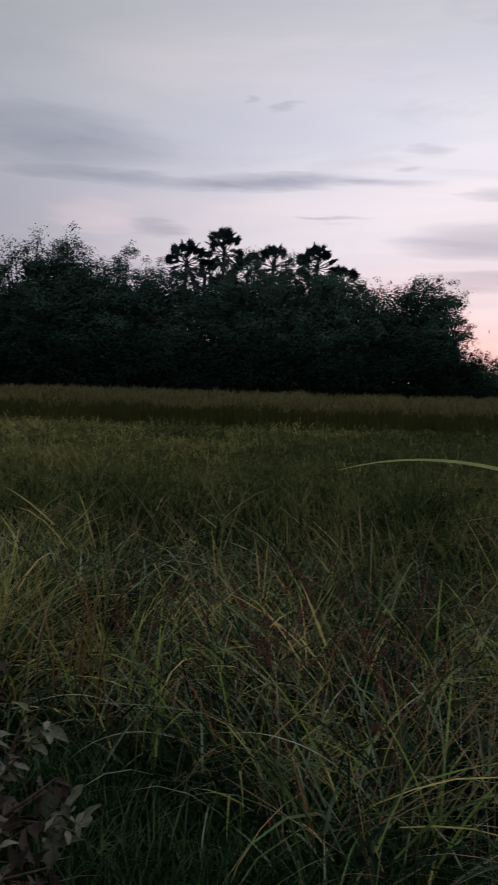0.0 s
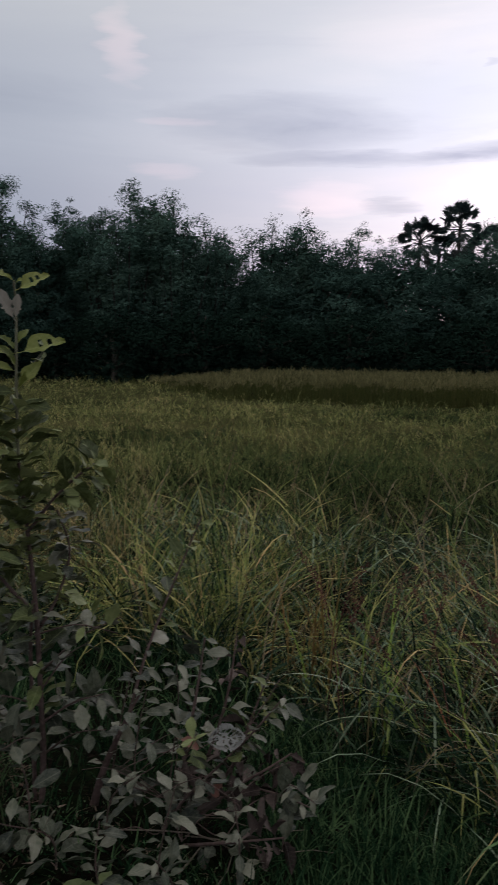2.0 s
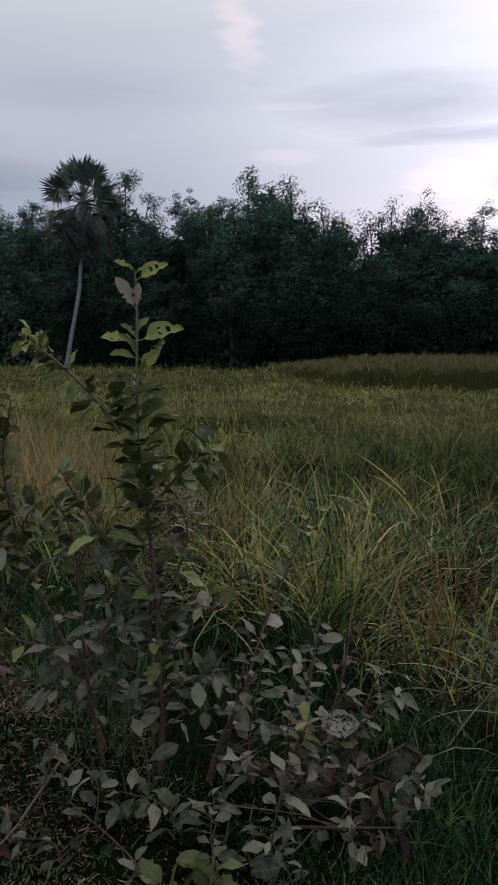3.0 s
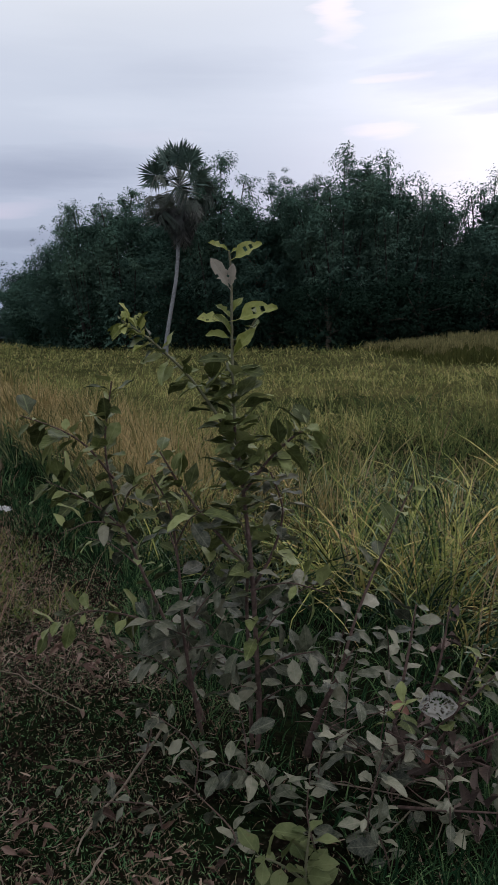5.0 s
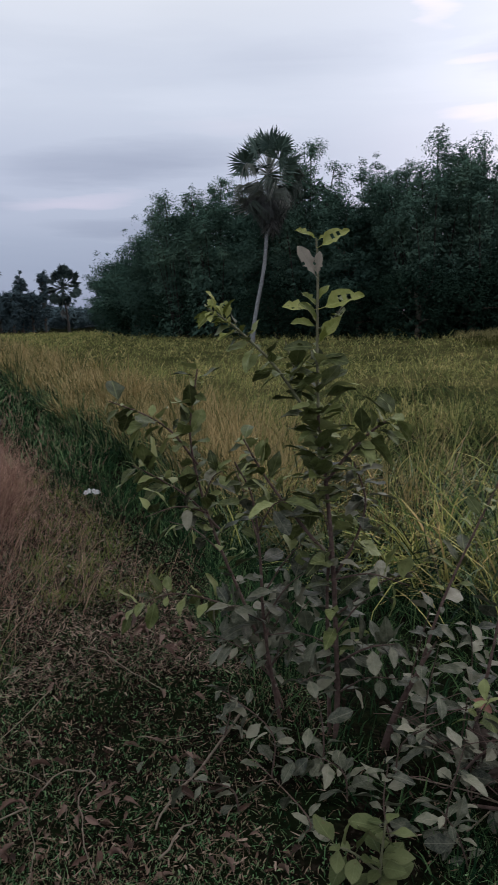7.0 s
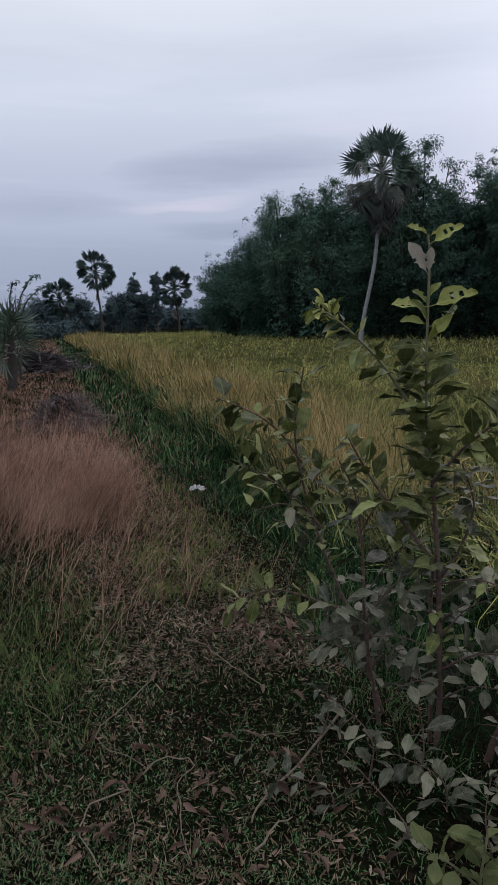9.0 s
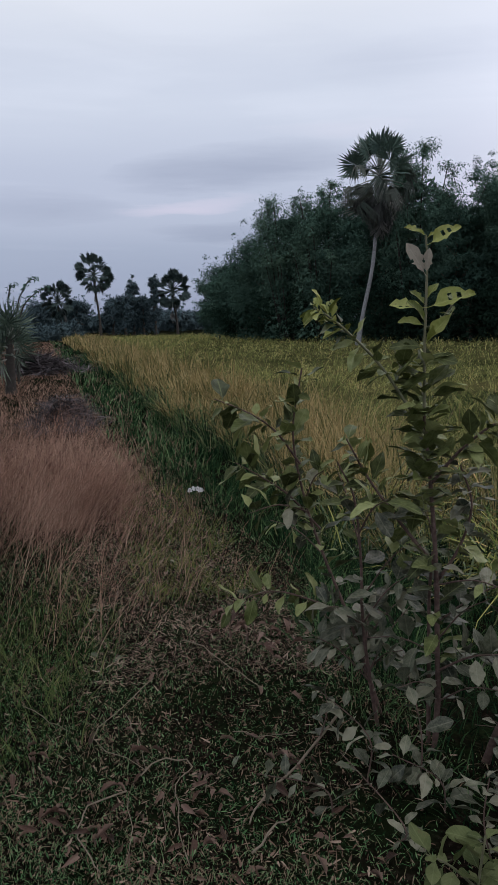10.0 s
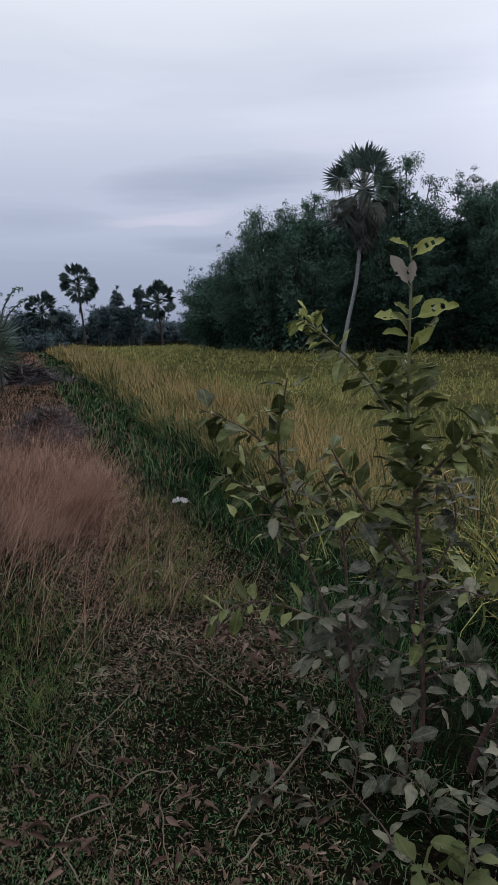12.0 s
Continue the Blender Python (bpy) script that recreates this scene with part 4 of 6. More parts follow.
def red_grass(rng):
    """Airy tussocks: thin stalks that fan out, with hair-fine heads."""
    clumps = [(-0.5, 5.8, 0.95, 0.95), (-0.15, 5.5, 0.7, 0.85), (0.12, 5.7, 0.55, 0.78), (-0.25, 6.1, 0.9, 1.0), (0.12, 6.4, 0.6, 0.8), (-0.85, 6.0, 1.1, 1.1), (-0.5, 7.6, 1.2, 0.95), (0.35, 5.9, 0.4, 0.55), (-1.3, 8.6, 1.0, 0.8), (-1.5, 5.7, 1.3, 1.0), (-2.6, 26, 1.6, 0.6)]
    roots, tall, dist, lean0 = [], [], [], []
    for x, y, spread, h in clumps:
        tufts = 17 if y < 9 else 10
        for _ in range(tufts):
            k = int(rng.integers(14, 36))
            cx, cy = x + rng.normal(0, spread * 0.27), y + rng.normal(0, spread * 0.36)
            roots.append(np.stack([cx + rng.normal(0, 0.03, k), cy + rng.normal(0, 0.03, k), np.zeros(k)], -1))
            tall.append(np.full(k, h * (0.86 if y < 9 else 0.6) * rng.uniform(0.7, 1.1))), dist.append(np.full(k, math.hypot(x, y))), lean0.append(np.full(k, rng.normal(0.2, 0.8)))
    k = 460  # single stalks in front
    roots.append(np.stack([rng.normal(0.15, 0.42, k), rng.uniform(3.3, 5.8, k), np.zeros(k)], -1)), tall.append(np.full(k, 0.5)), dist.append(np.full(k, 4.2)), lean0.append(rng.uniform(-1, 2, k))
    roots, tall, dist, lean0 = (np.concatenate(v) for v in (roots, tall, dist, lean0))
    n = len(roots)
    roots[:, 2] = ground_z(roots[:, 0], roots[:, 1])
    v, f = blades(rng, roots, tall * rng.uniform(0.5, 1.15, n), np.maximum(0.0016, 0.0004 * dist), turned(rng.uniform(0, 6.3, n), 0.45 * lean0, 1.9), np.abs(rng.normal(0.42, 0.28, n)), rng.gamma(2.0, 0.36, n), 6, blunt=0.6)
    line = v.reshape(n, 6, 2, 3).mean(2)
    per = 5
    i = rng.integers(2, 6, (n, per))
    at = np.take_along_axis(line, i[..., None], 1).reshape(-1, 3) + rng.normal(0, 0.028, (n * per, 3))
    d = np.repeat(dist, per)
    w, g = blades(rng, at, rng.uniform(0.05, 0.16, n * per), np.maximum(0.0011, 0.00026 * d), rng.uniform(0, 6.3, n * per), rng.uniform(0.1, 1.3, n * per), rng.uniform(0.0, 0.8, n * per), 2, blunt=0.9)
    stuff("red_grass", joined((v, f), (w, g)), REDGRASS, "feathery reddish dry grass leaning over the footpath", "grass")


def bank_behind(rng):
    """The same turf and verge on the rest of the bank."""
    roots, r = scatter(rng, 60000, 0.25, 12.0, 60, 352, lambda x, y: x < 1.45 + 0.15 * np.sin(2 * y))
    front, near = scatter(rng, 14000, 0.2, 1.35, -14, 68, lambda x, y: x < 1.45)
    roots, r = np.concatenate([roots, front]), np.concatenate([r, near])
    n = len(roots)
    roots[:, 2] += 0.02
    stuff("turf_behind", blades(rng, roots, rng.uniform(0.02, 0.07, n), np.maximum(0.004, 0.0024 * r), rng.uniform(0, 6.3, n), rng.uniform(0.3, 1.4, n), rng.uniform(0, 0.8, n), 2), TURF, "short matted turf on the rest of the bank", "grass")
    roots, r, hill, heading, m = hills(rng, 1500, 1.2, 12.0, 104, 178, lambda x, y: (x > 1.15) & (x < field_edge(y) + 0.2), 12, 0.08)
    n = len(roots)
    stuff("verge_behind", blades(rng, roots, rng.uniform(0.09, 0.3, n), np.maximum(0.006, 0.002 * r), heading, rng.uniform(0.1, 0.8, n), rng.uniform(0.2, 1.6, n), 3), VERGE, "lush dark green grass farther along the bank", "grass")


def dry_path(rng):
    """Low dry grass that covers the path farther on."""
    roots, r = scatter(rng, 46000, 7.5, 80.0, -8, 6, lambda x, y: (x > -1.3 - 0.02 * y) & (x < 0.75 + 0.006 * y))
    n = len(roots)
    stuff("dry_path_grass", blades(rng, roots, rng.uniform(0.04, 0.15, n), np.maximum(0.003, 0.0009 * r), rng.uniform(0, 6.3, n), rng.uniform(0.3, 1.2, n), rng.uniform(0, 0.8, n), 2), REDGRASS, "low dry pinkish grass over the farther path", "grass")


turf_and_verge(chance)
dry_path(chance)
red_grass(chance)
bank_behind(chance)

# ---- trees ----


def leaf_cards(rng, centres, radii, count, size, hang=0.5, inner=0.45):
    """Leaves on and in clumps: centres (k, 3), radii (k, 3)."""
    k = len(centres)
    share = radii[:, 0] * radii[:, 2]
    pick = rng.choice(k, count, p=share / share.sum())
    way = rng.normal(0, 1, (count, 3))
    way[:, 2] = np.where(rng.random(count) < 0.5, np.abs(way[:, 2]), way[:, 2])
    way /= np.linalg.norm(way, axis=1)[:, None]
    shell = rng.random(count) ** inner
    at = centres[pick] + way * radii[pick] * shell[:, None] * (1 + 0.12 * rng.normal(0, 1, count))[:, None]
    face = way + rng.normal(0, 0.38, (count, 3)) + np.array([0, 0, 0.35])
    axis = rng.normal(0, 0.7, (count, 3)) + way * 0.3 - np.array([0, 0, hang])
    side = np.cross(axis, face)
    side /= np.linalg.norm(side, axis=1)[:, None] + 1e-6
    axis = np.cross(face, side)
    axis /= np.linalg.norm(axis, axis=1)[:, None] + 1e-6
    ln = size * rng.uniform(0.55, 1.4, count)[:, None]
    q = np.stack([at + side * ln * 0.25, at + axis * ln, at - side * ln * 0.25], 1)
    q[:, :, 2] = np.maximum(q[:, :, 2], 0.02)
    return q.reshape(-1, 3), np.arange(count * 3).reshape(-1, 3)


def inner_mass(rng, height, half, count):
    """Larger sprays deep in the crown, which close it to the light."""
    lift = rng.uniform(0.03, 0.8, count)
    reach = half * 0.72 * np.sqrt(rng.random(count)) * (1 - 0.6 * lift**2)
    ang = rng.uniform(0, 6.283, count)
    c = np.stack([np.cos(ang) * reach, np.sin(ang) * reach, height * lift], -1)
    return leaf_cards(rng, c, np.full((count, 3), half * 0.1), count, 0.34, 0.2)


def broad_tree(rng, height, half, count, sparse=False, skirt=True, leaf=0.15):
    """Verts and quads of trunk and crown of a rounded tree whose foliage hangs to the ground."""
    k = 46
    ang, lift = rng.uniform(0, 6.3, k), rng.random(k)
    reach = half * np.sqrt(np.clip(1 - (np.abs(lift - 0.46) / 0.62) ** 2.4, 0.12, 1)) * rng.uniform(0.55, 0.92, k)
    low = 0.22 if skirt else 0.4
    centres = np.stack([np.cos(ang) * reach, np.sin(ang) * reach, height * (low + (0.86 - low) * lift)], -1)
    centres = np.concatenate([centres, [[0.1 * half, 0, height * 0.90], [-0.3 * half, 0.1, height * 0.83], [0.42 * half, 0, height * 0.76]]])
    k = len(centres)
    big = rng.uniform(0.24, 0.44, k) * half * (0.8 if sparse else 1.0)
    radii = np.stack([big, big, big * rng.uniform(0.6, 0.9, k)], -1)
    radii[-3:] *= 0.8
    crown = [leaf_cards(rng, centres, radii, int(count * 0.68), leaf, inner=0.35), inner_mass(rng, height * (0.86 if sparse else 1), half, int(count * 0.14) + 100)]
    # sprigs that break the outline
    m = 130
    top = centres[rng.integers(0, k, m)] + rng.normal(0, 1, (m, 3)) * big.mean() * [0.7, 0.7, 0.5] + [0, 0, 0.5 * big.mean()]
    crown.append(leaf_cards(rng, top, np.stack([rng.uniform(0.15, 0.5, m)] * 3, -1), int(count * (0.34 if sparse else 0.2)), leaf * 0.8))
    wood = [tube([(0, 0, -0.2), (0.1, 0.05, height * 0.3), (-0.1, 0.1, height * 0.62), (0.05, 0, height * 0.86)], [0.26, 0.2, 0.12, 0.03], 8)]
    for c in centres[rng.permutation(k)[:9]]:
        z0 = height * rng.uniform(0.2, 0.55)
        wood.append(tube([(0, 0.03, z0), tuple(c * [0.5, 0.5, 0] + [0, 0, (z0 + c[2]) * 0.52]), tuple(c)], [0.1, 0.07, 0.02], 6))
    return joined(*wood), joined(*crown)


def bamboo_clump(rng, height, half, count):
    """Many culms from one root that arch outwards, leafy from low down, with feathery tips."""
    culms, centres, radii, tips = [], [], [], []
    for c in range(24):
        ang, out = rng.uniform(0, 6.3), half * math.sqrt(rng.random())
        h = height * rng.uniform(0.66, 1.0) * (1 - 0.25 * (out / half) ** 2)
        foot = Vector((math.cos(ang) * out * 0.35, math.sin(ang) * out * 0.35, -0.1))
        tip = Vector((math.cos(ang) * out, math.sin(ang) * out, h))
        droop = tip + Vector((math.cos(ang), math.sin(ang), 0)) * half * 0.2 + Vector((0, 0, -0.08 * h))
        line = curve_points([foot, foot.lerp(tip, 0.5) + Vector((0, 0, 0.08 * h)), tip, droop], 4)
        culms.append(tube(line, [0.06 * (1 - i / len(line)) + 0.012 for i in range(len(line))], 5))
        for i, p in enumerate(line):
            if i > len(line) - 5:
                for _ in range(3):
                    tips.append(p + Vector(rng.normal(0, 0.22, 3)))
            if 0.26 * height < p.z:
                centres.append(p + Vector(rng.normal(0, 0.3, 3)))
                radii.append(rng.uniform(0.5, 0.95) * (0.6 if i > len(line) - 4 else 1.0))
    for _ in range(26):  # low sprays round the foot
        ang, out = rng.uniform(0, 6.3), half * rng.uniform(0.3, 0.75)
        centres.append(Vector((math.cos(ang) * out, math.sin(ang) * out, height * rng.uniform(0.3, 0.6))))
        radii.append(rng.uniform(0.6, 1.0))
    centres = np.array([c[:] for c in centres])
    radii = np.array(radii)[:, None] * np.array([1.0, 1.0, 0.8])
    tips = np.array([p[:] for p in tips])
    crown = joined(leaf_cards(rng, centres, radii, int(count * 0.72), 0.15, 0.9, 0.3), leaf_cards(rng, tips, np.full((len(tips), 3), 0.3), int(count * 0.2), 0.16, 0.9), inner_mass(rng, height, half, int(count * 0.14)))
    return culms, crown


def plant_tree(rng, az, el, distance, half, kind, count, label):
    height = 1.5 + distance * math.tan(radians(el)) + 0.2
    x, y, _ = bearing(az, distance)
    if kind == "bamboo":
        wood, crown = bamboo_clump(rng, height * 1.05, half, count)
        ob = thing("bamboo_clump", (x, y, ground_z(x, y)), label, "bamboo", "trees along the field")
        for piece in wood:
            part("culm", mesh_from("culm", *piece), DARK_BARK, ob)
        part("crown", mesh_from("bamboo_crown", *crown), BAMBOO_LEAF, ob)
    else:
        wood, crown = broad_tree(rng, height, half, count, kind == "sparse", leaf=0.155 * max(1.0, distance / 62))
        ob = thing("tree", (x, y, ground_z(x, y)), label, "tree", "trees along the field")
        part("trunk", mesh_from("trunk", *wood), BARK, ob)
        part("crown", mesh_from("crown", *crown), TREE_LEAF, ob)
    return ob


TREES = [  # bearing, elevation of the top, distance, half width, kind, leaves
    (13.1, 4.1, 92, 2.9, "broad", 20400), (14.7, 5.2, 76, 3.6, "broad", 22600), (16.4, 6.9, 68, 3.4, "broad", 29400),
    (18.4, 8.9, 63, 3.2, "bamboo", 36200), (20.9, 9.5, 60, 3.4, "bamboo", 36200), (23.6, 9.4, 58, 3.6, "broad", 36200),
    (25.6, 9.4, 57, 3.0, "broad", 18000), (27.5, 11.6, 56, 3.2, "bamboo", 40700), (32.3, 11.6, 56, 2.9, "sparse", 27100), (30.4, 8.6, 54, 3.0, "broad", 31700),
    (36.5, 11.1, 52, 3.9, "bamboo", 52000), (40.1, 10.9, 52, 3.3, "bamboo", 40700), (42.8, 9.0, 53, 2.0, "bamboo", 22600),
    (46.9, 9.9, 55, 2.0, "bamboo", 15800), (49.4, 9.7, 55, 2.6, "bamboo", 29400), (53.6, 10.3, 56, 2.8, "sparse", 20400),
    (51.6, 8.2, 54, 3.0, "broad", 27100), (57.0, 8.4, 54, 3.4, "broad", 31700), (61.0, 8.4, 54, 3.6, "broad", 31700),
    (65.4, 9.0, 53, 3.6, "bamboo", 36200), (68.6, 8.6, 53, 3.0, "bamboo", 31700), (71.8, 7.3, 58, 3.2, "broad", 29400),
    (75.2, 8.4, 58, 3.4, "broad", 31700), (77.0, 6.8, 58, 2.2, "sparse", 15800), (46.4, 7.4, 54, 2.6, "broad", 22600),
]
trees = np.random.default_rng(21)
for az, el, far, half, kind, count in TREES:
    words = {"broad": "dense dark green tree beside the rice field", "sparse": "open crowned tree with thin tufts of leaves", "bamboo": "tall dark green bamboo clump with arching tips"}[kind]
    plant_tree(trees, az, el, far, half, kind, count, words)
# bushes along the belt's foot, their leaves coloured dark for the shade there
for i in range(19):
    az = 14.5 + i * 3.5 + trees.uniform(-0.8, 0.8)
    far = np.interp(az, [13, 17, 24, 37, 50, 63, 78], [83, 66, 56, 48.5, 50, 51, 55]) + trees.uniform(-1, 1)
    x, y, _ = bearing(az, far)
    wood, crown = broad_tree(trees, trees.uniform(3.4, 5.2), 3.0, 9000, leaf=0.17)
    bush = thing("bush", (x, y, ground_z(x, y)), "bush in front of the tree belt, darkened as in shade", "bush", "bushes along the trees")
    part("stem", mesh_from("stem", *wood), BARK, bush)
    part("crown", mesh_from("bush_crown", *crown), BELT_SHADE_LEAF, bush)
# the back of the belt, which closes the gaps; shade is in its leaf colour
for i in range(24):
    az = 14.0 + i * 2.7 + trees.uniform(-0.6, 0.6)
    far = np.interp(az, [13, 17, 24, 37, 50, 63, 78], [99, 80, 69, 63, 64, 65, 66]) + trees.uniform(-1, 2)
    el = np.interp(az, [13, 16.4, 19, 24, 28, 32, 37, 42, 44.5, 47, 54, 58, 66, 71, 76, 79], [2.6, 4.8, 6.4, 7.0, 8.0, 7.4, 8.8, 7.4, 5.8, 6.8, 6.4, 7.4, 7.6, 5.8, 6.0, 4.0])
    x, y, _ = bearing(az, far)
    wood, crown = broad_tree(trees, 1.3 + far * math.tan(radians(el)), 3.3, 7000, leaf=0.3)
    ob = thing("tree", (x, y, ground_z(x, y)), "tree deep in the tree belt, darkened as in shade", "tree", "trees along the field")
    part("trunk", mesh_from("trunk", *wood), BARK, ob)
    part("crown", mesh_from("crown", *crown), BELT_SHADE_LEAF, ob)
# low far belt beyond the right end of the trees
for i in range(9):
    az, far = 78.6 + i * 2.2, trees.uniform(95, 108)
    x, y, _ = bearing(az, far)
    wood, crown = broad_tree(trees, trees.uniform(4.4, 6.2), 3.8, 5000, leaf=0.4)
    bush = thing("tree", (x, y, ground_z(x, y)), "low dark tree in a distant hedge", "tree", "distant hedge")
    part("trunk", mesh_from("trunk", *wood), BARK, bush)
    part("crown", mesh_from("crown", *crown), TREE_LEAF, bush)
# far belt at the end of the path
for i in range(15):
    az, far = -6.0 + i * 1.45, trees.uniform(170, 215)
    x, y, _ = bearing(az, far)
    wood, crown = broad_tree(trees, trees.uniform(3.4, 5.6), 4.8, 4500, leaf=0.7)
    bush = thing("tree", (x, y, ground_z(x, y)), "low tree in the distance, coloured as in haze", "tree", "far trees")
    part("trunk", mesh_from("trunk", *wood), BARK, bush)
    part("crown", mesh_from("crown", *crown), HAZED_LEAF, bush)
for az, far in [(-3.2, 78), (-1.6, 82), (-0.2, 80), (1.1, 86), (2.2, 90)]:
    x, y, _ = bearing(az, far)
    wood, crown = broad_tree(trees, trees.uniform(1.4, 2.1), 1.5, 1800, leaf=0.3)
    bush = thing("bush", (x, y, ground_z(x, y)), "low dark bush at the end of the path", "bush", "bushes beyond the path")
    part("stem", mesh_from("stem", *wood), BARK, bush)
    part("crown", mesh_from("bush_crown", *crown), HAZED_LEAF, bush)
for az, el, far, half in [(6.1, 2.6, 128, 1.9), (7.4, 2.3, 130, 1.7), (6.7, 4.1, 131, 0.95), (8.3, 4.0, 128, 0.85), (2.7, 2.1, 135, 2.6), (0.3, 1.9, 140, 3.0), (5.2, 2.2, 138, 2.4)]:
    x, y, _ = bearing(az, far)
    wood, crown = broad_tree(trees, 1.5 + far * math.tan(radians(el)), half, 5000, skirt=True, leaf=0.42)
    ob = thing("tree", (x, y, ground_z(x, y)), "slender tree standing far off in the field", "tree", "far trees")
    part("trunk", mesh_from("trunk", *wood), BARK, ob)
    part("crown", mesh_from("crown", *crown), HAZED_LEAF, ob)
    if len(ob.children) and half < 1.3:
        ob["label"] = "narrow upright tree standing far off"


# ---- palms ----


def fan_frond(rng, petiole, radius, span, blades_count, droop, wide=0.062):
    """One fan leaf: a stalk along +x and pointed segments spread round its end, whose tips droop."""
    stalk = tube([(0, 0, 0), (petiole * 0.5, 0, 0.03), (petiole, 0, 0)], [0.04, 0.026, 0.02], 4)
    span = radians(span)
    quads = []
    for k, a in enumerate(np.linspace(-span, span, blades_count)):
        ln = radius * (1 - 0.2 * abs(a) / span) * rng.uniform(0.82, 1.08)
        d = Vector((math.cos(a), math.sin(a), 0.1 * (k % 2) - 0.05))
        s = Vector((-d.y, d.x, rng.normal(0, 0.4)))
        o = Vector((petiole, 0, 0))
        knee = o + d * ln * 0.55 + Vector((0, 0, -0.05 * radius))
        tip = o + d * ln * 0.97 + Vector((0, 0, -droop * radius * rng.uniform(0.4, 1.6)))
        w = radius * wide
        quads += [[o, knee + s * w, knee + s * w * 0.2 + d * 0.02, o + d * 0.05], [o + d * 0.05, knee + s * w * 0.2 + d * 0.02, knee - s * w, o], [knee + s * w, tip, tip - d * 0.01, knee], [knee, tip - d * 0.01, tip, knee - s * w]]
    v = np.array([[q[:] for q in four] for four in quads])
    me = mesh_from("fan_frond", *joined(stalk, (v.reshape(-1, 3), np.arange(len(quads) * 4).reshape(-1, 4))), smooth=False)
    me.polygons.foreach_set("material_index", [1] * len(stalk[1]) + [0] * len(quads))
    return me


palm_chance = np.random.default_rng(9)
LIVE = [fan_frond(palm_chance, 1.12, 0.86, 125, 25, 0.14, 0.05) for _ in range(3)]
ROUND = [fan_frond(palm_chance, 1.2, 0.63, 150, 26, 0.15, 0.085) for _ in range(3)]
FADING = [fan_frond(palm_chance, 1.25, 0.95, 58, 16, 1.0, 0.045) for _ in range(3)]
DEAD = [fan_frond(palm_chance, 1.0, 1.15, 40, 15, 0.3, 0.045) for _ in range(3)]
for fans, mat in ((LIVE, PALM_LEAF), (ROUND, PALM_SILHOUETTE), (FADING, PALM_FADING), (DEAD, PALM_DEAD)):
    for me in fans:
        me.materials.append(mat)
        me.materials.append(PALM_SILHOUETTE if fans is ROUND else PALM_STALK)


def frond_pose(at, az, tilt, size, roll=0.0):
    """The stalk points to az, raised by tilt."""
    return Matrix.Translation(at) @ Euler((0, -radians(tilt), radians(az))).to_matrix().to_4x4() @ pose(0, 0, 0, roll) @ Matrix.Scale(size, 4)


def palm(rng, x, y, line, live, dead, size, label, thick=0.2, fans=LIVE, bark=PALM_BARK):
    ob = thing("palm_tree", (x, y, ground_z(x, y)), label, "palm tree", "palms")
    pts = curve_points(line, 5)
    n = len(pts)
    part("trunk", mesh_from("palm_trunk", *tube(pts, [thick * (1.35 - 0.5 * min(i / 4, 1)) * (1 - 0.25 * i / n) for i in range(n)], 10)), bark, ob)
    top = pts[-1]
    for i in range(live):
        u = (i + 0.5) / live
        tilt = 84 - (82 if dead > 40 else 118 if dead > 2 else 158) * u + rng.normal(0, 7)
        part("frond", fans[i % 3], PALM_LEAF, ob, at=frond_pose(top + Vector((0, 0, -0.35 * u * size)), i * 137.5 + rng.normal(0, 8), tilt, size * (1.12 if dead > 40 else 1.0) * rng.uniform(0.85, 1.1), rng.uniform(-80, 80)))
    for i in range(dead // 5):
        u = (i + 0.5) / (dead // 5)
        part("fading_frond", FADING[i % 3], PALM_FADING, ob, at=frond_pose(top + Vector((0, 0, -0.2 - 0.5 * u * size)), i * 137.5 + 60 + rng.normal(0, 8), 0 - 55 * u + rng.normal(0, 9), size * rng.uniform(0.85, 1.1), rng.normal(0, 40)))
    for i in range(dead - dead // 5):
        u = (i + 0.5) / (dead - dead // 5)
        part("dead_frond", DEAD[i % 3], PALM_DEAD, ob, at=frond_pose(top + Vector((0, 0, -0.5 - 0.9 * u * size)), i * 137.5 + rng.normal(0, 8), -40 - 46 * u**0.6 + rng.normal(0, 7), size * rng.uniform(0.85, 1.15), rng.normal(0, 30)))
    return ob


def tall_palm(rng, az, el, distance, live, dead, size, label, bend=0.3):
    x, y, _ = bearing(az, distance)
    h = 1.5 + distance * math.tan(radians(el)) + 0.2 - 1.35 * size
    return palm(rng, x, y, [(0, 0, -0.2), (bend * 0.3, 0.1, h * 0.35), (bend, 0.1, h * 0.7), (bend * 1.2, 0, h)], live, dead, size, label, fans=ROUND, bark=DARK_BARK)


# the lone palm in front of the trees, with a skirt of dead fronds
px, py, _ = bearing(23.3, 49)
sx, sy = math.cos(radians(23.3)), -math.sin(radians(23.3))
palm(palm_chance, px, py, [(0, 0, -0.2), (0.35 * sx, 0.35 * sy, 2.0), (0.95 * sx, 0.95 * sy, 5.0), (1.2 * sx, 1.2 * sy, 8.0), (1.35 * sx, 1.35 * sy, 10.75)], 24, 84, 1.2, "tall palm with pale leaning trunk and dead fronds", 0.155)
for az, el, far, live, dead, size in [(57.8, 10.1, 56, 26, 16, 1.0), (60.6, 11.0, 56, 28, 20, 1.05), (64.3, 10.0, 57, 26, 16, 1.0), (67.6, 10.1, 56, 26, 16, 1.0), (69.6, 8.7, 57, 18, 6, 1.0), (62.4, 9.3, 58, 18, 6, 1.0), (59.2, 9.0, 58, 16, 6, 0.9)]:
    tall_palm(palm_chance, az, el, far, live, dead, size, "fan palm in dark silhouette over the tree belt")
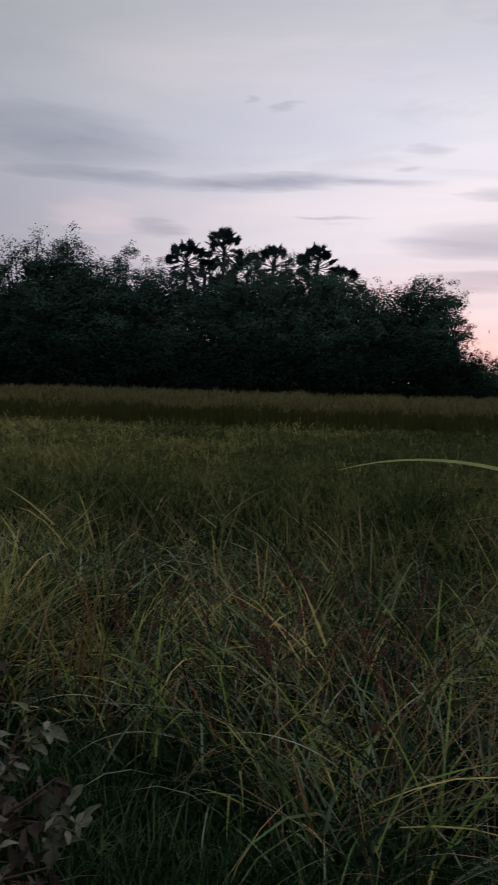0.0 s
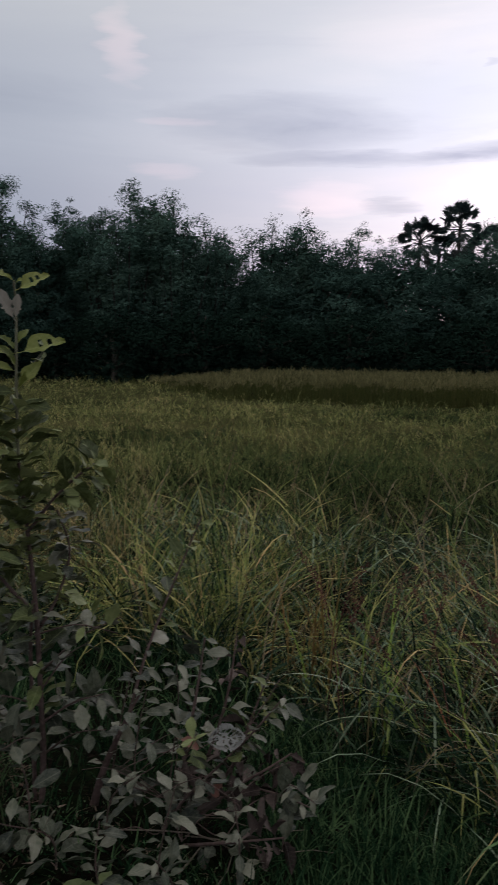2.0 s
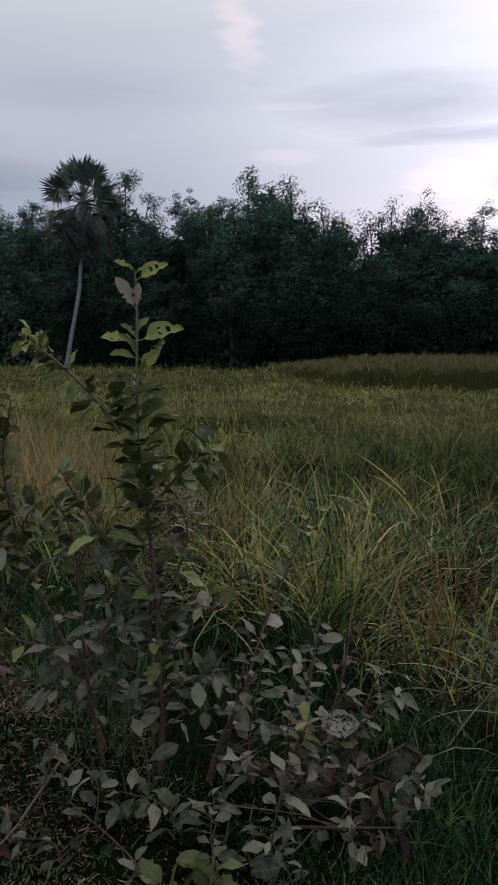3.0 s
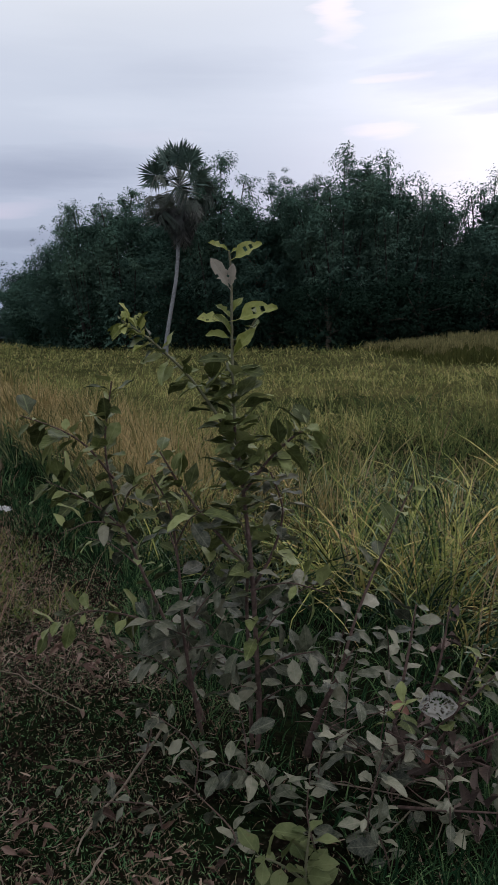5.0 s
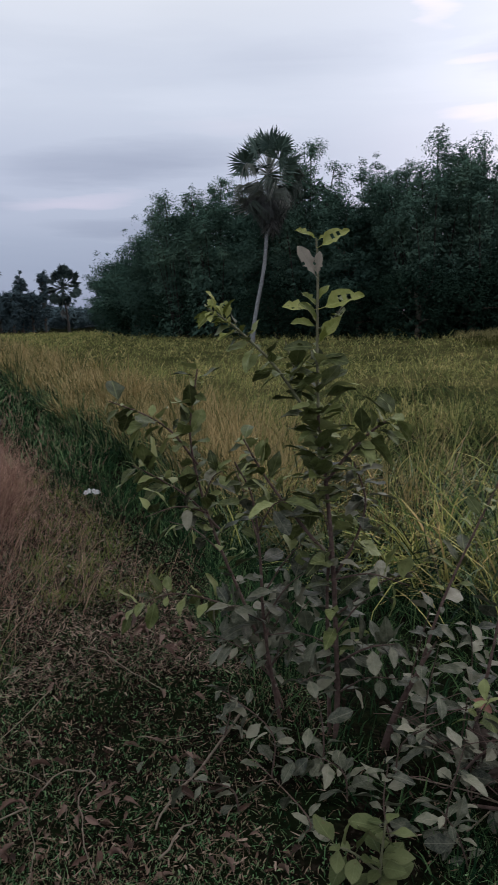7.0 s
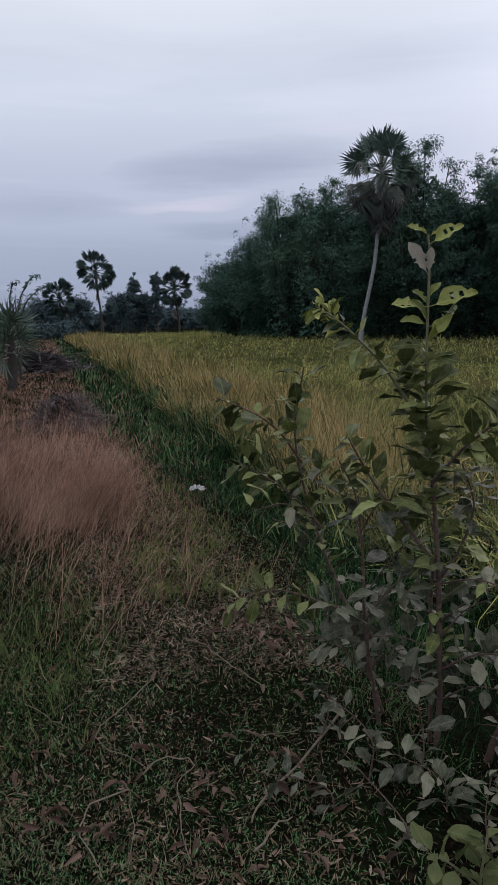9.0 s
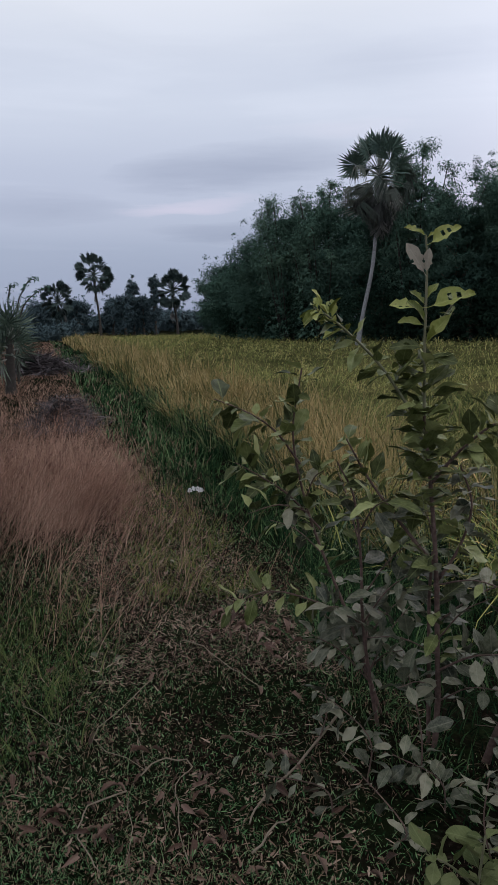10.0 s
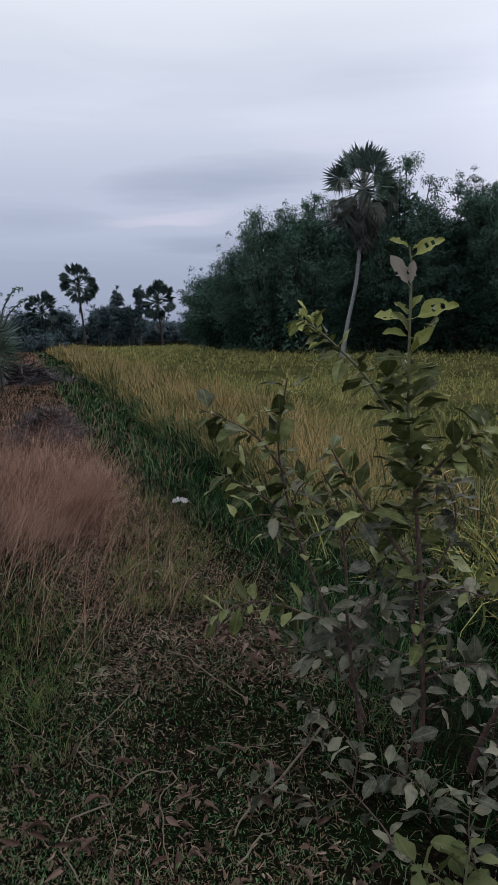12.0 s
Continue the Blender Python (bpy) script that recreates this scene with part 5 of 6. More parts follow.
for az, el, far, live, dead, size in [(4.3, 5.0, 118, 34, 2, 1.75), (1.6, 3.0, 128, 40, 2, 1.7), (9.95, 3.7, 122, 44, 2, 1.7)]:
    tall_palm(palm_chance, az, el, far, live, dead, size, "fan palm standing far off beyond the field", -0.5)
# the young palm beside the path
ob = thing("young_palm", (-0.68, 18.0, ground_z(-0.68, 18.0)), "young fan palm with stiff spiky fronds beside the path", "palm", "palms")
part("trunk", mesh_from("short_trunk", *tube([(-0.05, 0, -0.1), (-0.02, 0, 0.7), (0, 0, 1.38)], [0.13, 0.1, 0.07], 10)), DARK_BARK, ob)
SPIKY = [fan_frond(palm_chance, 0.3, 0.95, 105, 19, 0.03, 0.022) for _ in range(3)]
for me in SPIKY:
    me.materials.append(SPIKE_LEAF)
    me.materials.append(PALM_STALK)
for i in range(16):
    part("frond", SPIKY[i % 3], SPIKE_LEAF, ob, at=frond_pose(Vector((0, 0, 1.42 - 0.04 * i)), i * 137.5 - 60, 84 - 6.5 * i, 0.66 + 0.14 * palm_chance.random(), palm_chance.normal(0, 60)))

# a thin bare bush that leans out behind the young palm
ob = thing("bare_bush", (-0.62, 21.0, ground_z(-0.62, 21.0)), "thin bare bush with few small leaves behind a young palm", "bush")
for k, (dx, dz, top) in enumerate([(0.0, 0.0, 2.75), (0.12, -0.1, 2.5), (-0.25, -0.05, 2.6)]):
    line = curve_points([(0.0, 0.02 * k, -0.1), (0.02 + dx * 0.3, 0.0, 1.2), (0.1 + dx, 0.05, 2.1 + dz), (0.38 + dx * 1.8, 0.1, top - 0.1), (0.6 + dx * 2.2, 0.1, top)], 5)
    part("stem", mesh_from("stem", *tube(line, [0.03 - 0.024 * q / len(line) for q in range(len(line))], 5)), DARK_BARK, ob)
    tips = np.array([p[:] for p in line[9:]])
    part("leaves", mesh_from("sprig_leaves", *leaf_cards(palm_chance, tips, np.full((len(tips), 3), 0.09), 60, 0.1)), TREE_LEAF, ob)

# ---- far houses ----
for az, far, wide in [(10.9, 230, 4.0), (11.6, 270, 4.4), (2.9, 240, 3.2)]:
    x, y, _ = bearing(az, far)
    ob = thing("house", (x, y, ground_z(x, y)), "small pale house far beyond the field", "house", "far houses", turn=-az)
    bm = bmesh.new()
    bmesh.ops.create_cube(bm, size=1, matrix=Matrix.Translation((0, 0, 1.3)) @ Matrix.Diagonal((wide, 5, 2.7, 1)))
    me = bpy.data.meshes.new("house_wall")
    bm.to_mesh(me), bm.free()
    part("wall", me, HOUSE_WALL, ob)
    w = wide / 2 + 0.4
    v = [(-w, -3, 2.6), (w, -3, 2.6), (w, 3, 2.6), (-w, 3, 2.6), (-w, 0, 4.0), (w, 0, 4.0)]
    me = bpy.data.meshes.new("house_roof")
    me.from_pydata(v, [], [(0, 1, 5, 4), (2, 3, 4, 5), (0, 4, 3), (1, 2, 5), (0, 3, 2, 1)])
    part("roof", me, HOUSE_ROOF, ob)

# ---- sapling and shrubs ----


def leaf_mesh(name, mat, seed, broad=0.42, chewed=0.0, lace=False, curl=0.25, fold=0.3):
    """A leaf one long, along +x, folded a little at the midrib; chewed: how ragged its edge is."""
    rng = np.random.default_rng(seed)
    levels, across = (61, 33) if lace else (11, 5)
    s = np.linspace(0, 1, levels)
    half = broad * 0.5 * np.sin(np.pi * s ** (1.06 + 0.14 * math.sin(seed * 1.7))) ** (0.92 - 0.26 * s) * (1 + 0.03 * np.sin(s * 15 + seed))
    half[0] = 0.008
    half[-1] = 0.03
    u = np.linspace(-1, 1, across)
    w = half[:, None] * u[None]
    if chewed:
        bite = 1 - chewed * rng.random((levels, 2)) * (rng.random((levels, 2)) < 0.6)
        w[:, 0] *= bite[:, 0]
        w[:, -1] *= bite[:, 1]
        w[:, 1] = np.maximum(w[:, 1], w[:, 0] * 0.6)
        w[:, -2] = np.minimum(w[:, -2], w[:, -1] * 0.6)
    z = np.abs(w) * fold - curl * s[:, None] ** 2 + 0.04 * np.sin(s[:, None] * 9 + seed + 1.7 * u[None]) * np.abs(u)[None]
    verts = np.stack([np.repeat(s[:, None], across, 1), w, z], -1).reshape(-1, 3)
    faces = []
    eaten = np.stack([rng.uniform(0.1, 0.92, 90), rng.uniform(-0.9, 0.9, 90), rng.uniform(0.02, 0.06, 90)], -1)
    for i in range(levels - 1):
        for k in range(across - 1):
            if lace and abs(u[k]) > 0.05 and (np.hypot(eaten[:, 0] - s[i], (eaten[:, 1] - u[k]) * 0.35) < eaten[:, 2]).any() and math.sin((s[i] - 0.4 * abs(u[k])) * 46) < 0.75:
                continue
            if not lace and chewed > 0.35 and 2 < i < levels - 2 and rng.random() < 0.04:
                continue
            a = i * across + k
            faces.append((a, a + across, a + across + 1, a + 1))
    v, f = verts, np.array(faces)
    stalk = tube([(-0.16, 0, 0.03), (-0.08, 0, 0.0), (0.02, 0, 0.0)], [0.014, 0.011, 0.011], 4)
    me = mesh_from(name, *joined((v, f), stalk))
    me.materials.append(mat)
    return me


def leaf_set(name, mat, first):
    return [leaf_mesh(name, mat, first, 0.52, 0.12, curl=0.35), leaf_mesh(name, mat, first + 1, 0.6, 0.18, curl=0.12), leaf_mesh(name, mat, first + 2, 0.5, 0.32, curl=0.4), leaf_mesh(name, mat, first + 3, 0.6, 0.14, curl=-0.05, fold=0.2)]


def chewed_set(name, mat, first):
    return [leaf_mesh(name, mat, first + k, 0.46 + 0.04 * k, bite, curl=0.3 - 0.1 * k, fold=0.6) for k, bite in enumerate((0.3, 0.45, 0.6, 0.34))]


OLIVE, DUSTY, RED = (leaf_set(n, m, s) for n, m, s in (("olive_leaf", LEAF_OLIVE, 11), ("dusty_leaf", LEAF_DUSTY, 21), ("red_leaf", LEAF_RED, 41)))
DRY = [leaf_mesh("dry_leaf", LEAF_DRY, 31 + k, 0.4 + 0.04 * k, 0.4, curl=0.75 - 0.2 * k, fold=1.0) for k in range(4)]
YOUNG = chewed_set("young_leaf", LEAF_YOUNG, 1)
PALE = leaf_mesh("bleached_leaf", LEAF_PALE, 61, 0.5, 0.45, curl=0.1, fold=0.6)
SPROUT = [leaf_mesh("seedling_leaf", LEAF_SEEDLING, 81 + k, 0.56 + 0.05 * k, 0.0, curl=0.12 * k - 0.1, fold=0.25) for k in range(4)]
LACE = leaf_mesh("eaten_leaf", LEAF_LACE, 51, 0.7, 0.1, True, 0.1)


def leaf_pose(at, way, up, size):
    x = Vector(way).normalized()
    y = Vector(up).cross(x)
    y = y.normalized() if y.length > 1e-4 else x.orthogonal().normalized()
    z = x.cross(y)
    return Matrix.Translation(at) @ Matrix((x, y, z)).transposed().to_4x4() @ Matrix.Scale(size, 4)


def clothe(rng, parent, line, count, start, sizes, kinds, spread=1.0, name="leaf", rise=0.0, stop=1.0):
    """Leaves along a branch, turn by turn; kinds: sets from its foot to its tip."""
    n = len(line)
    count = int(count * 1.15)
    for i in range(count):
        u = start + (stop - start) * (i + rng.random() * 0.7) / count
        k = min(int(u * (n - 1)), n - 2)
        p = line[k].lerp(line[k + 1], u * (n - 1) - k)
        along = (line[k + 1] - line[k]).normalized()
        a = along.orthogonal().normalized()
        turn = i * 2.4 + rng.normal(0, 0.9)
        out = a * math.cos(turn) + along.cross(a) * math.sin(turn)
        way = out * spread + along * (rise + rng.uniform(0.05, 0.65)) + Vector((0, 0, rng.uniform(-0.4, 0.3) + 0.3 * rise))
        up = Vector((rng.normal(0, 0.42), rng.normal(0, 0.42), 1.0))
        size = sizes[0] + (sizes[1] - sizes[0]) * u
        size *= rng.uniform(0.42, 1.18)
        pick = kinds[min(int(u * len(kinds) + rng.normal(0, 0.25)) if u < 1 else len(kinds) - 1, len(kinds) - 1)]
        part(name, pick[rng.integers(0, 4)], None, LIMB.get(id(line), parent), at=leaf_pose(p + way.normalized() * size * 0.16, way, up, size))


# across (+) away from the path, up, and depth away from the eye, in metres from the sapling's foot
FOOT = Vector((1.25, 2.19, 0.0))
ACROSS, AWAY = Vector((0.8686, -0.4955, 0)), Vector((0.4955, 0.8686, 0))


def at_foot(u, h, d=0.0):
    return ACROSS * u + AWAY * d + Vector((0, 0, h))


LIMB = {}  # the branch that belongs to each line


def branch(parent, rows, thick, thin, mat, name="branch"):
    line = curve_points([at_foot(*r) for r in rows], 5)
    n = len(line)
    LIMB[id(line)] = part(name, mesh_from(name, *tube(line, [thick + (thin - thick) * i / (n - 1) for i in range(n)], 7)), mat, parent)
    return line


grow = np.random.default_rng(33)
sapling = thing("sapling", FOOT, "leafy sapling with ragged olive leaves on the bank", "sapling")
main = branch(sapling, [(-0.01, -0.05), (0.0, 0.18, 0.01), (-0.004, 0.355), (-0.014, 0.666), (-0.034, 0.926), (-0.06, 1.179)], 0.0115, 0.0058, STEM, "stem")
shoot = branch(sapling, [(-0.06, 1.175), (-0.062, 1.405), (-0.058, 1.661), (-0.063, 1.75)], 0.0056, 0.003, STEM_GREEN, "shoot")
second = branch(sapling, [(-0.03, -0.04, 0.05), (-0.032, 0.291, 0.04), (-0.035, 0.543, 0.02), (-0.025, 0.72, 0.0)], 0.008, 0.005, STEM)
left_a = branch(sapling, [(-0.21, -0.03, 0.12), (-0.24, 0.18, 0.1), (-0.266, 0.415, 0.08), (-0.276, 0.645, 0.1), (-0.303, 0.868, 0.12), (-0.36, 1.0, 0.1)], 0.008, 0.003, STEM)
left_b = branch(sapling, [(-0.2, -0.03, 0.2), (-0.26, 0.17, 0.2), (-0.347, 0.393, 0.24), (-0.441, 0.603, 0.28), (-0.513, 0.808, 0.3), (-0.557, 1.068, 0.3), (-0.52, 1.319, 0.3)], 0.0085, 0.003, STEM)
upper_left = branch(sapling, [(-0.056, 1.12), (-0.19, 1.335, -0.05), (-0.30, 1.455, -0.08), (-0.365, 1.51, -0.1), (-0.405, 1.535, -0.11)], 0.0055, 0.0025, STEM_GREEN)
mid_left = branch(sapling, [(-0.014, 0.666), (-0.139, 0.807, 0.05), (-0.252, 0.947, 0.1), (-0.33, 1.08, 0.12)], 0.007, 0.003, STEM)
right_up = branch(sapling, [(-0.04, 0.946), (0.057, 1.062, 0.03), (0.14, 1.13, 0.06), (0.21, 1.17, 0.08)], 0.006, 0.003, STEM)
right_mid = branch(sapling, [(-0.02, 0.6), (0.06, 0.72, 0.06), (0.10, 0.86, 0.1), (0.06, 1.0, 0.1)], 0.006, 0.003, STEM)
low_left = branch(sapling, [(-0.266, 0.415, 0.08), (-0.42, 0.47, 0.1), (-0.607, 0.497, 0.12), (-0.78, 0.43, 0.12)], 0.005, 0.002, STEM)
far_left = branch(sapling, [(-0.53, 0.95, 0.3), (-0.63, 1.08, 0.3), (-0.74, 1.15, 0.3), (-0.87, 1.2, 0.3)], 0.005, 0.002, STEM)
out_left = branch(sapling, [(-0.45, 0.7, 0.28), (-0.57, 0.82, 0.3), (-0.69, 0.89, 0.32), (-0.8, 0.94, 0.34)], 0.005, 0.002, STEM)
top_shoot = branch(sapling, [(-0.06, 1.42), (-0.01, 1.49, 0.02), (0.04, 1.56, 0.02)], 0.004, 0.002, STEM_GREEN)
short_left = branch(sapling, [(-0.06, 1.24), (-0.13, 1.31, 0.04), (-0.17, 1.42, 0.05)], 0.004, 0.002, STEM_GREEN)
low_right = branch(sapling, [(0.0, 0.3), (0.1, 0.38, -0.05), (0.19, 0.42, -0.1)], 0.005, 0.002, STEM)
clothe(grow, sapling, main, 36, 0.36, (0.1, 0.11), [DUSTY, OLIVE, OLIVE])
clothe(grow, sapling, main, 8, 0.18, (0.10, 0.11), [DUSTY], 1.3)
clothe(grow, sapling, second, 15, 0.25, (0.1, 0.1), [DUSTY])
clothe(grow, sapling, left_a, 28, 0.15, (0.11, 0.1), [DUSTY, DUSTY, OLIVE])
clothe(grow, sapling, left_b, 50, 0.18, (0.11, 0.1), [DUSTY, DUSTY, OLIVE, OLIVE, OLIVE])
clothe(grow, sapling, upper_left, 38, 0.1, (0.098, 0.056), [OLIVE, OLIVE, YOUNG, YOUNG])
clothe(grow, sapling, mid_left, 26, 0.2, (0.11, 0.09), [OLIVE])
clothe(grow, sapling, right_up, 30, 0.2, (0.1, 0.085), [OLIVE, OLIVE, OLIVE])
clothe(grow, sapling, right_mid, 32, 0.2, (0.1, 0.09), [OLIVE, DUSTY])
clothe(grow, sapling, low_left, 26, 0.2, (0.1, 0.08), [DUSTY, OLIVE, OLIVE])
clothe(grow, sapling, far_left, 22, 0.15, (0.125, 0.11), [OLIVE])
clothe(grow, sapling, out_left, 25, 0.15, (0.13, 0.115), [OLIVE, OLIVE])
clothe(grow, sapling, top_shoot, 3, 0.4, (0.09, 0.08), [YOUNG])
clothe(grow, sapling, short_left, 8, 0.2, (0.1, 0.085), [YOUNG, OLIVE])
clothe(grow, sapling, low_right, 16, 0.2, (0.11, 0.1), [DUSTY])
# whorls on the upper stem, with bare stem between
for h, count, size, kinds in [(0.88, 11, 0.115, OLIVE), (0.96, 12, 0.12, OLIVE), (1.04, 13, 0.12, OLIVE), (1.11, 12, 0.12, OLIVE), (1.18, 13, 0.12, OLIVE), (1.25, 12, 0.115, OLIVE), (1.33, 10, 0.108, OLIVE)]:
    for i in range(count):
        turn = i * 6.283 / count + grow.normal(0, 0.35) + h * 9
        way = Vector((math.cos(turn), math.sin(turn), grow.uniform(0.1, 0.9)))
        part("leaf", kinds[grow.integers(0, 4)], None, sapling, at=leaf_pose(at_foot(-0.06, h + grow.normal(0, 0.012)) + way.normalized() * size * 0.16, way, (grow.normal(0, 0.4), grow.normal(0, 0.4), 1), size * grow.uniform(0.55, 1.0)))
clothe(grow, sapling, upper_left, 8, 0.05, (0.09, 0.06), [OLIVE, OLIVE, YOUNG], 0.9, rise=0.5)
clothe(grow, sapling, left_b, 14, 0.5, (0.12, 0.1), [OLIVE], 0.9, rise=0.5)
clothe(grow, sapling, mid_left, 10, 0.2, (0.11, 0.1), [OLIVE], 0.9, rise=0.4)
# side twigs that fill the lower half
for i in range(24):
    source = (main, left_a, left_b, left_a, main, left_b)[i % 6]
    k = int(len(source) * grow.uniform(0.14, 0.68))
    foot = source[k]
    ang = grow.uniform(0, 6.3)
    reach = grow.uniform(0.16, 0.36)
    tip = foot + Vector((math.cos(ang) * reach, math.sin(ang) * reach, grow.uniform(0.04, 0.24)))
    line = curve_points([foot, foot.lerp(tip, 0.5) + Vector((0, 0, 0.03)), tip], 4)
    LIMB[id(line)] = part("branch", mesh_from("branch", *tube(line, [0.0035 - 0.0022 * q / len(line) for q in range(len(line))], 5)), STEM, sapling)
    clothe(grow, sapling, line, 7, 0.25, (0.1, 0.09), [DUSTY, OLIVE] if foot.z > 0.5 else [DUSTY], 1.0)
# the pale folded pair at the top, the chewed leaves over it and those below: height, across, up, towards the eye, size
tip = at_foot(-0.063, 1.75)
for me, h, u, w, d, size, words in [
    (PALE, 1.625, -0.5, 0.87, 0.1, 0.105, "pale holed leaf folded up at the tip"), (PALE, 1.63, 0.1, 0.95, 0.4, 0.072, "pale holed leaf folded up at the tip"),
    (YOUNG[2], 1.75, -0.8, 0.35, 0.5, 0.07, ""), (YOUNG[0], 1.742, 0.6, 0.5, 0.2, 0.03, ""), (YOUNG[2], 1.72, 0.9, 0.5, 0.2, 0.1, ""),
    (YOUNG[2], 1.525, 0.9, 0.3, 0.2, 0.135, ""), (YOUNG[0], 1.55, 0.5, 0.9, -0.2, 0.06, ""), (YOUNG[2], 1.525, -0.95, 0.15, 0.2, 0.1, ""), (YOUNG[2], 1.535, -0.6, 0.6, -0.4, 0.07, ""),
    (YOUNG[0], 1.475, -0.35, 0.8, 0.5, 0.085, ""), (YOUNG[1], 1.47, -0.9, 0.25, -0.3, 0.085, ""), (OLIVE[2], 1.465, 0.2, 0.1, -0.9, 0.09, ""),
    (YOUNG[0], 1.41, 0.55, 0.8, 0.2, 0.1, ""), (YOUNG[3], 1.41, 0.3, 0.9, 0.5, 0.065, ""), (OLIVE[2], 1.40, -0.8, 0.2, 0.5, 0.095, ""), (OLIVE[0], 1.40, -0.3, 0.3, -0.8, 0.09, ""), (OLIVE[1], 1.37, 0.9, -0.1, 0.2, 0.09, ""),
]:
    way = ACROSS * u - AWAY * d + Vector((0, 0, w))
    up = -AWAY + Vector((0, 0, 0.5)) if me is PALE else Vector((grow.normal(0, 0.35), grow.normal(0, 0.35), 0.9)) - AWAY * 0.8
    part("leaf", me, None, sapling, words, at=leaf_pose(at_foot(-0.06, h) + way.normalized() * size * 0.16, way, up, size))

# low leaves round the sapling's foot, each on its own weed
weeds = []
for u, d, h, count, kinds, size, lab in [
    (-0.22, -0.22, 0.28, 11, [DUSTY], 0.088, "dusty grey-green weed at the foot of the sapling"),
    (0.03, -0.35, 0.2, 10, [DUSTY], 0.088, "dusty grey-green weed at the foot of the sapling"),
    (-0.42, -0.05, 0.22, 9, [DUSTY], 0.082, "dusty grey-green weed at the foot of the sapling"),
    (0.18, -0.25, 0.3, 12, [DUSTY, DUSTY], 0.085, "dusty grey-green weed at the foot of the sapling"),
    (-0.05, -0.18, 0.34, 12, [DUSTY], 0.088, "dusty grey-green weed at the foot of the sapling"),
    (0.3, -0.5, 0.32, 12, [DUSTY, DUSTY], 0.085, "dusty olive weed under the shrub"),
    (-0.3, -0.42, 0.16, 8, [DUSTY], 0.085, "dusty grey-green weed flat on the bank"),
    (0.42, -0.28, 0.36, 12, [DUSTY, OLIVE], 0.082, "dusty olive weed under the shrub"),
    (0.55, -0.5, 0.3, 12, [DUSTY], 0.085, "dusty olive weed under the shrub"),
    (0.3, -0.05, 0.4, 13, [DUSTY], 0.088, "dusty grey-green weed at the foot of the sapling"),
    (0.36, -0.6, 0.18, 9, [DUSTY], 0.08, "dusty olive weed under the shrub"),
    (0.6, -0.2, 0.42, 14, [DUSTY, OLIVE], 0.09, "dusty olive weed under the shrub"),
    (0.16, -0.55, 0.22, 10, [DUSTY, DUSTY], 0.08, "dusty grey-green weed at the foot of the sapling"),
    (-0.12, -0.5, 0.14, 8, [DUSTY], 0.08, "dusty grey-green weed flat on the bank"),
    (0.72, -0.4, 0.3, 12, [DUSTY], 0.085, "dusty olive weed under the shrub"),
    (0.24, 0.15, 0.42, 13, [DUSTY], 0.09, "dusty grey-green weed at the foot of the sapling"),
    (0.45, 0.1, 0.5, 14, [DUSTY], 0.09, "dusty grey-green weed at the foot of the sapling"),
]:
    weed = thing("weed", FOOT + at_foot(u, 0, d), lab, "weed", "weeds under the sapling")
    line = branch(weed, [(0, -0.02), (grow.normal(0, 0.04), h * 0.5, grow.normal(0, 0.04)), (grow.normal(0, 0.13), h, grow.normal(0, 0.13))], 0.0032, 0.0015, STEM, "stem")
    clothe(grow, weed, line, int(count * 1.4), 0.12, (size, size * 0.85), kinds, 1.3)

# the bright young plant close to the eye
seedling = thing("seedling", FOOT + at_foot(0.11, 0, -0.72), "fresh light green seedling in front of the sapling", "seedling")
line = branch(seedling, [(0, -0.02), (0.0, 0.08, 0.0), (0.015, 0.2, 0.02)], 0.005, 0.003, STEM_GREEN, "stem")
clothe(grow, seedling, line, 20, 0.25, (0.08, 0.075), [SPROUT], 1.4)
line = branch(seedling, [(0.0, 0.06), (-0.07, 0.13, -0.02), (-0.13, 0.16, -0.03)], 0.004, 0.002, STEM_GREEN, "stem")
clothe(grow, seedling, line, 8, 0.4, (0.1, 0.09), [SPROUT], 1.2)

# the half-withered shrub beside it
shrub = thing("shrub", FOOT + at_foot(0.42, 0, -0.1), "half withered shrub with dusty grey leaves on the bank", "shrub")
